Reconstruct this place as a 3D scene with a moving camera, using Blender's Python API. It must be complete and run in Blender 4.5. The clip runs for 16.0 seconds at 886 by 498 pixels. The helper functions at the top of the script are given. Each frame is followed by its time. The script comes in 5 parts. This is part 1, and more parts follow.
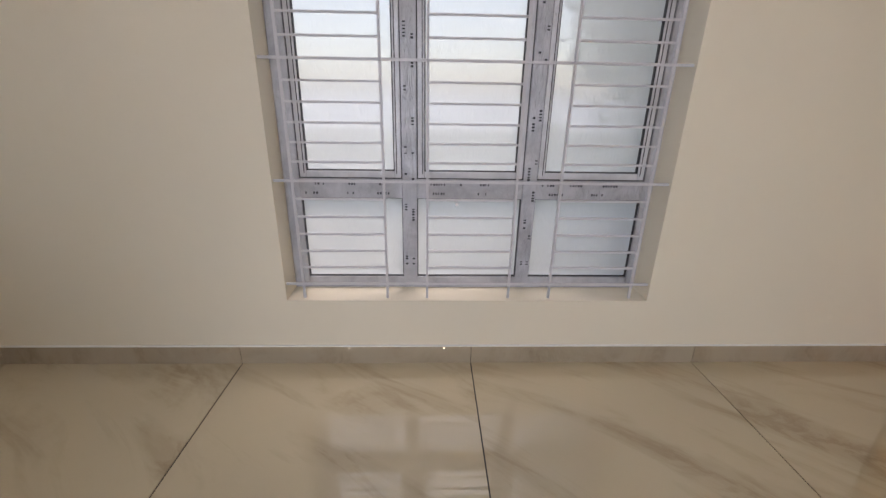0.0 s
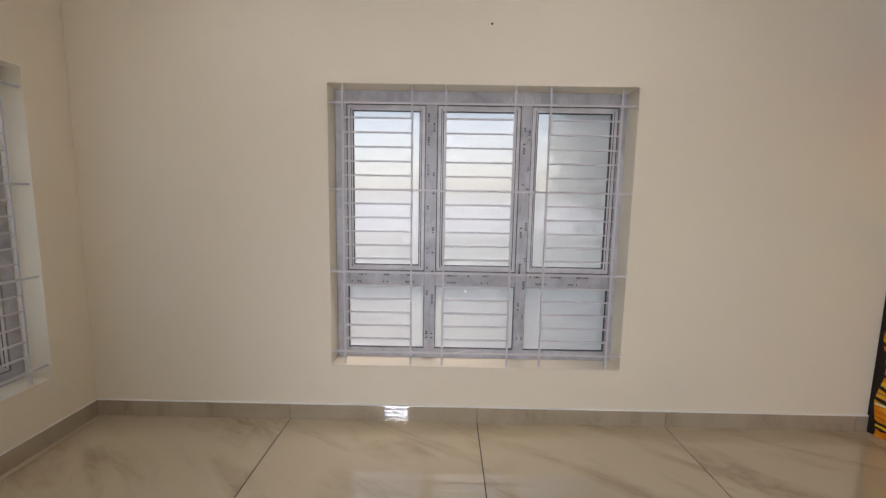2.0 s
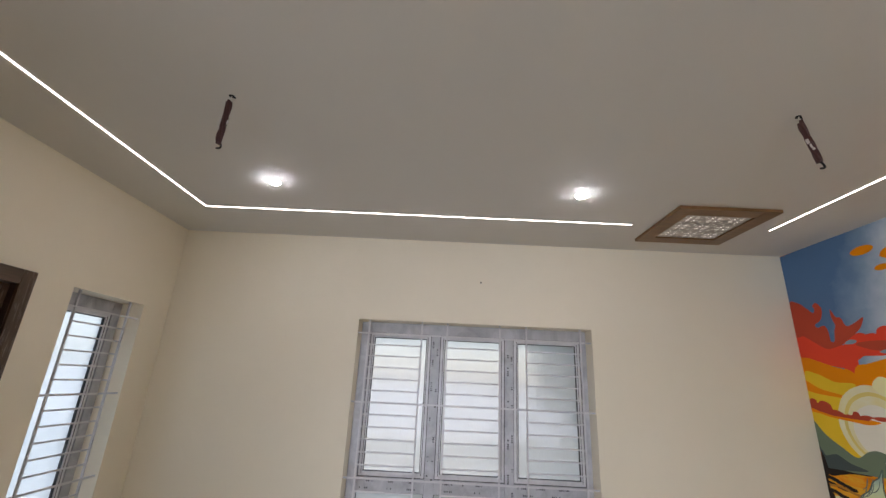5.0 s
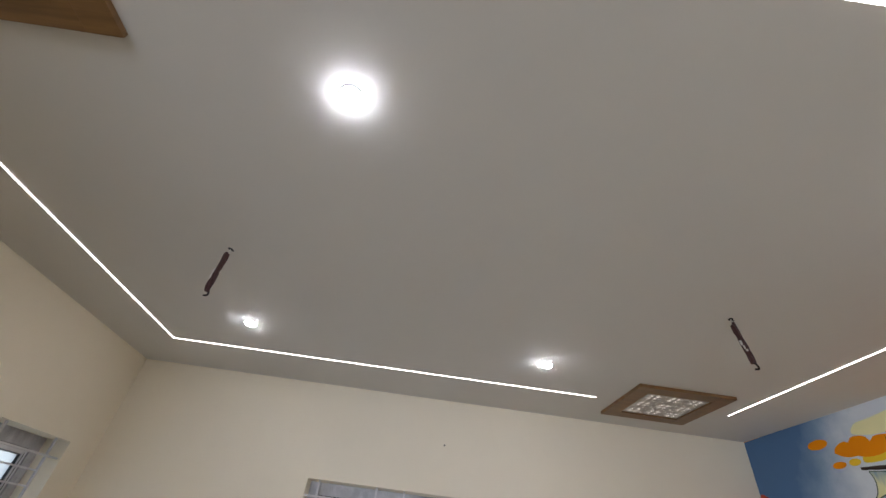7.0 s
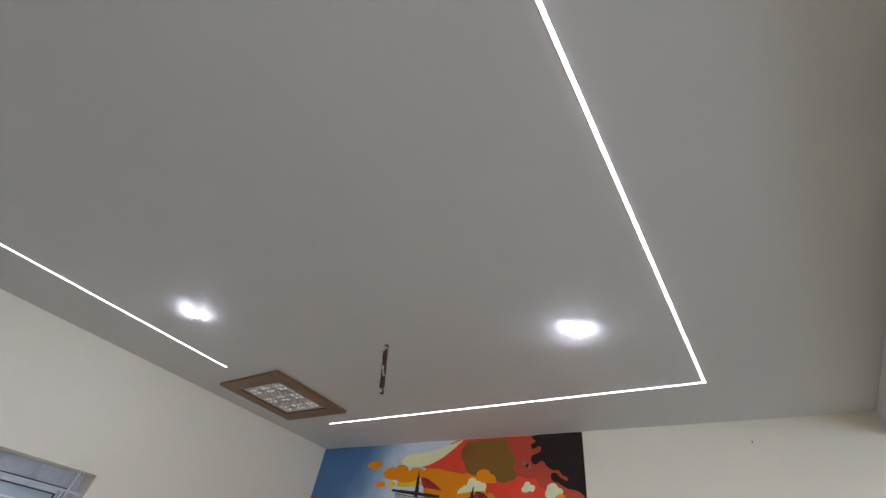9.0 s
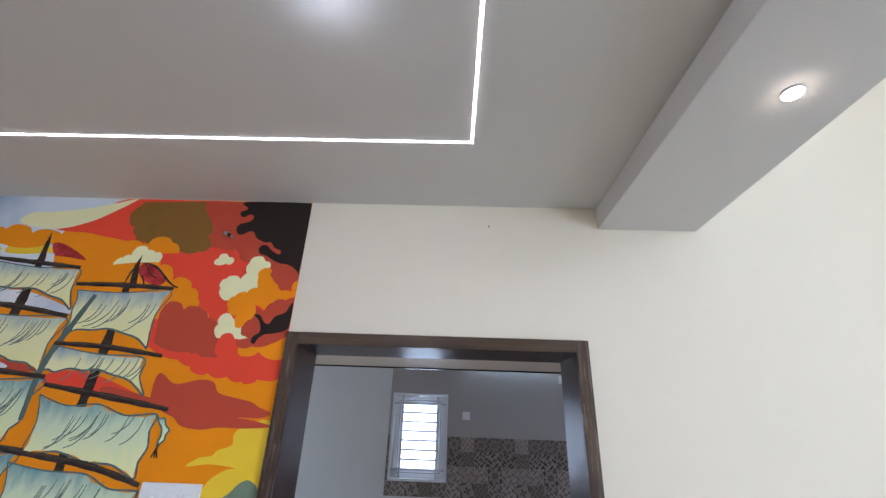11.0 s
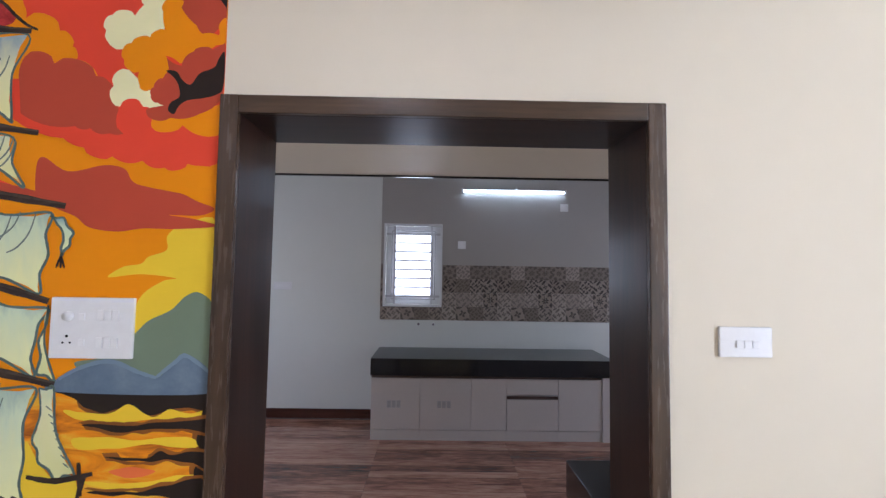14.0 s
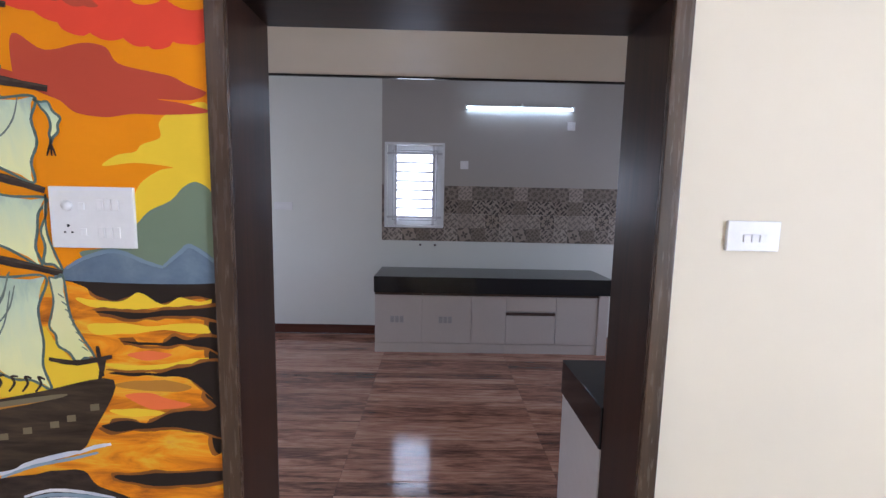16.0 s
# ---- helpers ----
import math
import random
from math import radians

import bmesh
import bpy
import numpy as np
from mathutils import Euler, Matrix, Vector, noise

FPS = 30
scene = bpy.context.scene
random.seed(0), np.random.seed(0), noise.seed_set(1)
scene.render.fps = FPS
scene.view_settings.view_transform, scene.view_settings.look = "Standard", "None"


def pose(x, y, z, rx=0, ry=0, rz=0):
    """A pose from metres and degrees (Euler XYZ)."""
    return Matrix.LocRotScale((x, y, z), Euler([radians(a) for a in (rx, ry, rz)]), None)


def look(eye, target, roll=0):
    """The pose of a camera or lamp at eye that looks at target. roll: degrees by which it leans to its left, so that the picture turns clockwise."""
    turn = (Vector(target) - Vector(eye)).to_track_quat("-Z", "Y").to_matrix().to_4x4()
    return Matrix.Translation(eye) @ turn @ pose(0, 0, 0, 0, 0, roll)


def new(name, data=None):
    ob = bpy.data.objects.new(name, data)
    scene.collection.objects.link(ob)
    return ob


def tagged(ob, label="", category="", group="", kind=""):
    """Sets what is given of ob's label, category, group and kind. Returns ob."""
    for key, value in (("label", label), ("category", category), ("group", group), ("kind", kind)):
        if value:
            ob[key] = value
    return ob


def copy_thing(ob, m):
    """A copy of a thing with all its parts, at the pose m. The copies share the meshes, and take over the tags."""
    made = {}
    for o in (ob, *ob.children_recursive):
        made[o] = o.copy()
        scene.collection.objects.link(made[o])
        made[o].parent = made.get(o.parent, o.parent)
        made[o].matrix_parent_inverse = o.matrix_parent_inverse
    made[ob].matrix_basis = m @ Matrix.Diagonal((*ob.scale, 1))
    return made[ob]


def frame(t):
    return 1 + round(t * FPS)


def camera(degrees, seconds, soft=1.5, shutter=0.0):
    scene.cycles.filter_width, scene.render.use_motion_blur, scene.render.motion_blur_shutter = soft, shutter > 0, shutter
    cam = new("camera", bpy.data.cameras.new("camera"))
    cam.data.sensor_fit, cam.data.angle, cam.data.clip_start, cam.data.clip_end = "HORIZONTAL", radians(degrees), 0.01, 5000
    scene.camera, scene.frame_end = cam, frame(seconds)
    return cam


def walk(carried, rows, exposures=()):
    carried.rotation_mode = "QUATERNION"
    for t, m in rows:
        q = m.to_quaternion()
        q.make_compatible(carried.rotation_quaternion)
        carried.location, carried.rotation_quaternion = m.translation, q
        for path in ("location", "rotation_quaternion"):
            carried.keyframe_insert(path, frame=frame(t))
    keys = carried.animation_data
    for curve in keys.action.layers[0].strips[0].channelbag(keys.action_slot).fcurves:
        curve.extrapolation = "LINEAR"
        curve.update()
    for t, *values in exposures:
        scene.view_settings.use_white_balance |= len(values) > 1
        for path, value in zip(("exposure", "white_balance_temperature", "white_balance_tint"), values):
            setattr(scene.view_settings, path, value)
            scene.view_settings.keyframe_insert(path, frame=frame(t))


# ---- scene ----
cam = camera(93.9, 16.0, soft=1.4)
PATH = [
    (0, (-0.22, -1.856, 1.349), (-0.157, 0.012, 0.639), 1.0),
    (0.5, (-0.197, -1.979, 1.383), (-0.167, -0.069, 0.791), 0.9),
    (1, (-0.219, -2.134, 1.4), (-0.207, -0.19, 0.931), 0.8),
    (1.5, (-0.242, -2.317, 1.441), (-0.238, -0.352, 1.069), 0.8),
    (2, (-0.216, -2.507, 1.432), (-0.232, -0.523, 1.183), 1.0),
    (2.5, (-0.204, -2.7, 1.422), (-0.214, -0.706, 1.279), 1.1),
    (3, (-0.24, -2.836, 1.457), (-0.242, -0.836, 1.419), 1.3),
    (3.5, (-0.296, -2.934, 1.493), (-0.289, -0.936, 1.578), 1.5),
    (4, (-0.295, -3.012, 1.515), (-0.291, -1.031, 1.789), 1.8),
    (4.5, (-0.271, -3.158, 1.612), (-0.282, -1.205, 2.045), 2.3),
    (6.8, (-0.233, -3.416, 1.673), (-0.234, -1.801, 2.853), 6.9),
    (7, (-0.243, -3.433, 1.691), (-0.219, -1.838, 2.898), 7.7),
    (7.5, (-0.271, -3.465, 1.689), (-0.159, -1.943, 2.982), 9.9),
    (8, (-0.308, -3.464, 1.684), (0.044, -2.033, 3.036), 11.9),
    (8.5, (-0.293, -3.373, 1.711), (0.426, -2.097, 3.073), 12.6),
    (9, (-0.194, -3.244, 1.729), (0.933, -2.266, 3.061), 11.1),
    (9.5, (0.009, -3.15, 1.724), (1.454, -2.543, 2.966), 7.7),
    (10, (0.255, -3.106, 1.751), (1.893, -2.803, 2.858), 4.9),
    (10.2, (0.34, -3.103, 1.764), (2.031, -2.875, 2.807), 4.3),
    (12.3, (1.162, -3.017, 1.69), (3.1, -3.033, 2.186), 1.2),
    (12.5, (1.198, -3.023, 1.69), (3.148, -3.034, 2.131), 1.5),
    (13, (1.268, -3.009, 1.67), (3.243, -3.02, 1.987), 1.2),
    (13.5, (1.284, -2.994, 1.642), (3.273, -3.011, 1.851), 0.9),
    (14, (1.293, -2.989, 1.612), (3.29, -3.016, 1.719), 0.9),
    (14.5, (1.304, -2.983, 1.584), (3.304, -3.014, 1.59), 1.0),
    (15, (1.311, -2.977, 1.556), (3.309, -3.01, 1.473), 1.1),
    (15.5, (1.313, -2.978, 1.529), (3.306, -3.007, 1.369), 1.2),
    (16, (1.317, -2.978, 1.501), (3.304, -3.008, 1.276), 1.2),
]
walk(cam, [(t, look(eye, target, roll)) for t, eye, target, roll in PATH],
     exposures=[(0.0, 1.06, 7000, 24), (2.5, 1.1, 7100, 24), (4.5, 1.06, 6900, 22), (7.0, 1.02, 6600, 20), (8.5, 0.94, 6150, 19), (10.0, 1.3, 5850, 20), (12.5, 1.4, 6000, 23), (13.6, 1.44, 6250, 25), (16.0, 1.63, 6180, 26)])

# ---- world and large lights ----
world = bpy.data.worlds.new("overcast_sky")
scene.world = world
world.use_nodes = True
wn = world.node_tree.nodes
sky = wn.new("ShaderNodeTexSky")
sky.sky_type, sky.sun_disc = "NISHITA", False
sky.dust_density, sky.ozone_density = 2.2, 0.8
sky.sun_elevation, sky.sun_rotation = radians(74), radians(23)
world.node_tree.links.new(sky.outputs[0], wn["Background"].inputs[0])
wn["Background"].inputs[1].default_value = 0.13

sun_data = bpy.data.lights.new("sun", "SUN")
sun_data.energy, sun_data.angle, sun_data.color = 0.85, radians(25), (1.0, 0.97, 0.93)
sun = new("sun", sun_data)
sun.matrix_world = look((3, 7, 26), (0, 0, 0))


def area_lamp(name, m, width, height, watts, colour):
    d = bpy.data.lights.new(name, "AREA")
    d.shape, d.size, d.size_y, d.energy, d.color = "RECTANGLE", width, height, watts, colour
    ob = new(name, d)
    ob.matrix_world = m
    return ob


DAY = (0.66, 0.83, 1.0)
area_lamp("daylight_hall_south", look((-1.2, -7.74, 1.3), (-1.0, 0, 1.3)), 1.8, 2.1, 58, DAY)
area_lamp("daylight_hall_high", look((-1.415, -7.77, 3.83), (-1.2, 0, 3.4)), 0.66, 1.04, 56, DAY)
area_lamp("daylight_window_west", look((-2.73, -0.575, 1.22), (2, -0.9, 1.1)), 0.46, 1.55, 0.55, DAY)
area_lamp("daylight_kitchen_north", look((4.3, 0.45, 1.3), (4.3, -3, 1.0)), 1.8, 1.8, 4.8, (0.72, 0.88, 1.0))
area_lamp("daylight_kitchen_south", look((4.4, -6.42, 1.3), (4.4, -3, 1.0)), 1.6, 1.6, 5.2, (0.72, 0.88, 1.0))
area_lamp("daylight_kitchen_east", look((6.04, -2.72, 1.675), (4.5, -2.72, 1.675)), 0.44, 0.72, 2.0, (0.72, 0.88, 1.0))

# ---- materials ----


class Tree:
    """Small helper round a material's node tree."""

    def __init__(self, name):
        self.m = bpy.data.materials.new(name)
        self.m.use_nodes = True
        self.t = self.m.node_tree
        self.b = self.t.nodes["Principled BSDF"]

    def n(self, kind, **kw):
        nd = self.t.nodes.new("ShaderNode" + kind)
        for k, v in kw.items():
            if k in nd.inputs:
                self.put(nd.inputs[k], v)
            elif k == "op":
                nd.operation = v
        return nd

    def put(self, sock, v):
        if isinstance(v, bpy.types.NodeSocket):
            self.t.links.new(v, sock)
        elif isinstance(v, (tuple, list)) and len(v) == 3 and sock.type == "RGBA":
            sock.default_value = (*v, 1)
        else:
            sock.default_value = v

    def math(self, op, a, b=0.0, c=0.0):
        nd = self.t.nodes.new("ShaderNodeMath")
        nd.operation = op
        for i, v in enumerate((a, b, c)):
            self.put(nd.inputs[i], v)
        return nd.outputs[0]

    def mix(self, f, a, b, blend="MIX"):
        nd = self.t.nodes.new("ShaderNodeMix")
        nd.data_type, nd.blend_type = "RGBA", blend
        self.put(nd.inputs[0], f), self.put(nd.inputs[6], a), self.put(nd.inputs[7], b)
        return nd.outputs[2]

    def place(self, scale=(1, 1, 1), turn=(0, 0, 0), world_space=True, shift=(0, 0, 0)):
        if world_space:
            src = self.t.nodes.new("ShaderNodeNewGeometry").outputs["Position"]
        else:
            src = self.t.nodes.new("ShaderNodeTexCoord").outputs["Object"]
        mp = self.t.nodes.new("ShaderNodeMapping")
        self.t.links.new(src, mp.inputs[0])
        mp.inputs["Scale"].default_value = scale
        mp.inputs["Rotation"].default_value = [radians(a) for a in turn]
        mp.inputs["Location"].default_value = shift
        return mp.outputs[0]

    def noise(self, vec, scale, detail=4, rough=0.55, distort=0.0):
        nd = self.t.nodes.new("ShaderNodeTexNoise")
        self.put(nd.inputs["Vector"], vec)
        nd.inputs["Scale"].default_value, nd.inputs["Detail"].default_value = scale, detail
        nd.inputs["Roughness"].default_value, nd.inputs["Distortion"].default_value = rough, distort
        return nd.outputs[0]

    def ramp(self, f, stops):
        nd = self.t.nodes.new("ShaderNodeValToRGB")
        self.put(nd.inputs[0], f)
        e = nd.color_ramp.elements
        while len(e) < len(stops):
            e.new(0.5)
        for el, (p, c) in zip(e, stops):
            el.position = p
            el.color = (*c, 1) if isinstance(c, tuple) else (c, c, c, 1)
        return nd.outputs[0]

    def random(self):
        return self.t.nodes.new("ShaderNodeObjectInfo").outputs["Random"]

    def bump(self, h, strength=0.1, distance=0.002):
        nd = self.t.nodes.new("ShaderNodeBump")
        nd.inputs["Strength"].default_value, nd.inputs["Distance"].default_value = strength, distance
        self.put(nd.inputs["Height"], h)
        self.t.links.new(nd.outputs[0], self.b.inputs["Normal"])

    def done(self, colour=None, rough=None, metal=0.0, spec=None, **kw):
        if colour is not None:
            self.put(self.b.inputs["Base Color"], colour)
        if rough is not None:
            self.put(self.b.inputs["Roughness"], rough)
        self.b.inputs["Metallic"].default_value = metal
        if spec is not None:
            self.b.inputs["Specular IOR Level"].default_value = spec
        for k, v in kw.items():
            self.put(self.b.inputs[k.replace("_", " ")], v)
        return self.m


def scaled(c, k):
    return tuple(min(1.0, a * k) for a in c)


def paint(name, c, rough=0.6, amount=0.06, bump=0.08):
    """Rolled wall paint: slow patches, fine stipple."""
    t = Tree(name)
    slow = t.noise(t.place(), 1.3, 3)
    fine = t.noise(t.place(), 220, 2)
    mid = t.noise(t.place(), 14, 3)
    col = t.mix(t.math("MULTIPLY", slow, 0.7), scaled(c, 1 + amount), scaled(c, 1 - amount))
    col = t.mix(t.math("MULTIPLY", mid, 0.25), col, scaled(c, 1 - amount))
    t.bump(fine, bump, 0.0008)
    return t.done(col, t.math("MULTIPLY_ADD", mid, 0.12, rough - 0.06))


def plain(name, c, rough=0.4, metal=0.0, amount=0.05, scale=40.0, bump=0.0, spec=None):
    t = Tree(name)
    f = t.noise(t.place(world_space=False), scale, 3)
    col = t.mix(f, scaled(c, 1 + amount), scaled(c, 1 - amount))
    if bump:
        t.bump(f, bump, 0.001)
    return t.done(col, t.math("MULTIPLY_ADD", f, 0.1, rough - 0.05), metal, spec)


def glow(name, c, power):
    t = Tree(name)
    return t.done((0.8, 0.8, 0.8), 0.4, Emission_Color=c, Emission_Strength=power)


def wood(name, dark, light, axis=2, rough=0.3, world_space=False, scale=0.9, relief=0.06, spec=0.5):
    t = Tree(name)
    s = [9.0 * scale, 9.0 * scale, 9.0 * scale]
    s[axis] = 0.7 * scale
    v = t.place(tuple(s), world_space=world_space)
    r = t.math("MULTIPLY", t.random(), 9.0)
    nd = t.n("VectorMath", op="ADD")
    t.put(nd.inputs[0], v), t.put(nd.inputs[1], r)
    a = t.noise(nd.outputs[0], 2.2, 6, 0.6, 0.6)
    b = t.noise(nd.outputs[0], 11.0, 4, 0.6)
    f = t.math("MULTIPLY_ADD", b, 0.35, t.math("MULTIPLY", a, 0.75))
    col = t.ramp(f, [(0.32, dark), (0.52, tuple((p + q) / 2 for p, q in zip(dark, light))), (0.72, light)])
    t.bump(b, relief, 0.0006)
    return t.done(col, t.math("MULTIPLY_ADD", b, 0.06, rough - 0.06), spec=spec)


def marble_tile(name, base, vein, rough):
    """Polished beige tile with soft diagonal veins."""
    t = Tree(name)
    v = t.place((1, 1, 1), (0, 0, 35))
    r = t.math("MULTIPLY", t.random(), 5.0)
    nd = t.n("VectorMath", op="ADD")
    t.put(nd.inputs[0], v), t.put(nd.inputs[1], r)
    st = t.n("Mapping")
    t.t.links.new(nd.outputs[0], st.inputs[0])
    st.inputs["Scale"].default_value = (0.55, 2.2, 1)
    cloud = t.noise(st.outputs[0], 1.6, 5, 0.6, 0.8)
    thin = t.noise(st.outputs[0], 2.4, 7, 0.62, 1.6)
    line = t.math("SUBTRACT", 1.0, t.math("MULTIPLY", t.math("ABSOLUTE", t.math("SUBTRACT", thin, 0.5)), 14.0))
    line = t.math("MAXIMUM", line, 0.0)
    patch = t.ramp(cloud, [(0.48, 0.0), (0.68, 1.0)])
    f = t.math("MULTIPLY_ADD", t.math("MULTIPLY", line, patch), 0.42, t.math("MULTIPLY", patch, 0.36))
    col = t.mix(t.math("MINIMUM", f, 1.0), base, vein)
    col = t.mix(t.math("MULTIPLY", t.noise(v, 60, 3), 0.12), col, scaled(base, 0.85))
    return t.done(col, t.math("MULTIPLY_ADD", cloud, 0.008, rough), spec=1.0, IOR=1.62)


def plank_tile(name):
    """Wood-look floor tile: streaky boards that run along y."""
    t = Tree(name)
    g = t.place((1, 1, 1))
    sep = t.n("SeparateXYZ")
    t.t.links.new(g, sep.inputs[0])
    board = t.math("FLOOR", t.math("MULTIPLY", sep.outputs[0], 9.76))
    seam = t.math("FRACT", t.math("MULTIPLY", sep.outputs[0], 9.76))
    wn_ = t.n("TexWhiteNoise")
    wn_.noise_dimensions = "2D"
    cmb = t.n("CombineXYZ")
    t.put(cmb.inputs[0], board)
    t.put(cmb.inputs[1], t.math("FLOOR", t.math("MULTIPLY", t.math("ADD", t.random(), 0.0), 50)))
    t.t.links.new(cmb.outputs[0], wn_.inputs["Vector"])
    off = t.n("CombineXYZ")
    t.put(off.inputs[0], t.math("MULTIPLY", sep.outputs[0], 13.0))
    t.put(off.inputs[1], t.math("ADD", t.math("MULTIPLY", sep.outputs[1], 1.6), t.math("MULTIPLY", wn_.outputs[0], 20.0)))
    a = t.noise(off.outputs[0], 1.6, 6, 0.62, 0.7)
    b = t.noise(off.outputs[0], 6.0, 5, 0.6)
    f = t.math("MULTIPLY_ADD", b, 0.35, t.math("MULTIPLY", a, 0.7))
    f = t.math("ADD", f, t.math("MULTIPLY", t.math("SUBTRACT", wn_.outputs[0], 0.5), 0.22))
    col = t.ramp(f, [(0.30, (0.035, 0.016, 0.011)), (0.43, (0.19, 0.083, 0.055)), (0.57, (0.42, 0.20, 0.130)), (0.76, (0.60, 0.36, 0.255))])
    edge = t.math("LESS_THAN", seam, 0.03)
    col = t.mix(t.math("MULTIPLY", edge, 0.55), col, (0.02, 0.013, 0.01))
    t.bump(b, 0.05, 0.0006)
    return t.done(col, t.math("MULTIPLY_ADD", b, 0.06, 0.07), spec=0.7)


def patchwork_tile(name):
    """Printed patchwork of small encaustic motifs, 15 cm cells."""
    t = Tree(name)
    g = t.place((1, 1, 1))
    sep = t.n("SeparateXYZ")
    t.t.links.new(g, sep.inputs[0])
    u = t.math("MULTIPLY", sep.outputs[1], 1 / 0.1525)
    w = t.math("MULTIPLY", t.math("SUBTRACT", sep.outputs[2], 1.07), 1 / 0.1525)
    cu, cw = t.math("FLOOR", u), t.math("FLOOR", w)
    du = t.math("SUBTRACT", t.math("FRACT", u), 0.5)
    dw = t.math("SUBTRACT", t.math("FRACT", w), 0.5)
    cell = t.n("CombineXYZ")
    t.put(cell.inputs[0], t.math("MODULO", t.math("ADD", cu, 400.0), 4.0)), t.put(cell.inputs[1], cw)
    wn_ = t.n("TexWhiteNoise")
    wn_.noise_dimensions = "2D"
    t.t.links.new(cell.outputs[0], wn_.inputs["Vector"])
    rnd = wn_.outputs[0]
    au, aw = t.math("ABSOLUTE", du), t.math("ABSOLUTE", dw)
    rad = t.math("SQRT", t.math("ADD", t.math("MULTIPLY", du, du), t.math("MULTIPLY", dw, dw)))
    dia = t.math("ADD", au, aw)
    shape = t.mix(t.math("GREATER_THAN", rnd, 0.5), rad, dia)
    fr = t.math("MULTIPLY_ADD", rnd, 9.0, 13.0)
    rings = t.math("SINE", t.math("MULTIPLY", shape, fr))
    petals = t.math("SINE", t.math("MULTIPLY", t.math("ARCTAN2", du, dw), 4.0))
    fine = t.math("SINE", t.math("MULTIPLY", t.math("ARCTAN2", du, dw), 8.0))
    petals = t.mix(t.math("GREATER_THAN", t.math("FRACT", t.math("MULTIPLY", rnd, 3.7)), 0.5), petals, fine)
    dots = t.math("MULTIPLY", t.math("SINE", t.math("MULTIPLY", u, 25.13)), t.math("SINE", t.math("MULTIPLY", w, 25.13)))
    s = t.math("ADD", rings, t.math("MULTIPLY", petals, 0.9))
    s = t.math("ADD", s, t.math("MULTIPLY", dots, t.math("FRACT", t.math("MULTIPLY", rnd, 11.1))))
    on = t.ramp(s, [(0.15, 0.0), (0.45, 1.0)])
    ground = t.ramp(rnd, [(0.0, (0.42, 0.345, 0.29)), (0.35, (0.17, 0.135, 0.11)), (0.7, (0.46, 0.39, 0.34)), (1.0, (0.22, 0.175, 0.145))])
    ink = t.ramp(t.math("FRACT", t.math("MULTIPLY", rnd, 7.3)), [(0.0, (0.012, 0.011, 0.011)), (0.5, (0.055, 0.043, 0.037)), (1.0, (0.022, 0.018, 0.016))])
    col = t.mix(t.math("MULTIPLY", on, t.math("MULTIPLY_ADD", t.math("FRACT", t.math("MULTIPLY", rnd, 5.3)), 0.6, 0.38)), ground, ink)
    col = t.mix(t.ramp(t.noise(g, 9, 4), [(0.45, 0.0), (0.8, 0.35)]), col, (0.17, 0.135, 0.115))
    return t.done(col, 0.3)


def frosted(name, tint):
    """Textured privacy glass that partly scatters the daylight behind it."""
    t = Tree(name)
    h = t.noise(t.place((1.0, 1.0, 0.4), world_space=False), 30, 3, 0.5, 1.5)
    t.bump(h, 0.6, 0.004)
    t.done(tint, 0.20, Transmission_Weight=1.0, IOR=1.2)
    tr = t.n("BsdfTranslucent", Color=tint)
    mx = t.n("MixShader", Fac=0.45)
    out = t.t.nodes["Material Output"]
    t.t.links.new(t.b.outputs[0], mx.inputs[1])
    t.t.links.new(tr.outputs[0], mx.inputs[2])
    t.t.links.new(mx.outputs[0], out.inputs[0])
    return t.m


def film(name, dark=(0.42, 0.42, 0.45), light=(0.62, 0.62, 0.66)):
    """Window profile under creased, shiny protective film."""
    t = Tree(name)
    v = t.place(world_space=False)
    a = t.noise(v, 7, 4, 0.6, 0.8)
    b = t.noise(t.place((1.0, 1.0, 0.35), world_space=False), 45, 4, 0.6, 1.2)
    col = t.ramp(a, [(0.3, dark), (0.7, light)])
    t.bump(b, 0.8, 0.008)
    return t.done(col, t.ramp(b, [(0.35, 0.04), (0.65, 0.22)]), spec=1.0)


M_WALL = paint("cream_wall_paint", (0.80, 0.722, 0.58))
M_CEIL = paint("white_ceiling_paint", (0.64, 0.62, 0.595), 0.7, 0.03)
M_KWALL = paint("pale_kitchen_paint", (0.73, 0.745, 0.70))
M_TAUPE = paint("taupe_kitchen_paint", (0.42, 0.395, 0.365))
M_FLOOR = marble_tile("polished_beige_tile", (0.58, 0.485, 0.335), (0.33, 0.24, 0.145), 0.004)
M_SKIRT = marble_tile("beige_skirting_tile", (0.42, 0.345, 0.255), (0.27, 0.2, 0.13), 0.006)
M_GROUT = plain("dark_grout", (0.05, 0.043, 0.036), 0.9)
M_BEAD = plain("white_sealant_bead", (0.88, 0.86, 0.82), 0.6)
M_KFLOOR = plank_tile("wood_look_tile")
M_KGROUT = plain("brown_grout", (0.10, 0.06, 0.045), 0.9)
M_KSKIRT = wood("red_brown_skirting", (0.05, 0.015, 0.01), (0.11, 0.035, 0.022), 1, 0.25)
M_DOOR = wood("walnut_laminate", (0.026, 0.0145, 0.0095), (0.098, 0.055, 0.033), 2, 0.30)
M_PANEL = wood("brown_panel_wood", (0.13, 0.065, 0.022), (0.24, 0.125, 0.045), 0, 0.45)
M_FILM = film("film_wrapped_upvc", (0.36, 0.36, 0.39), (0.56, 0.56, 0.60))
M_SASH = film("film_wrapped_sash", (0.56, 0.56, 0.59), (0.72, 0.72, 0.75))
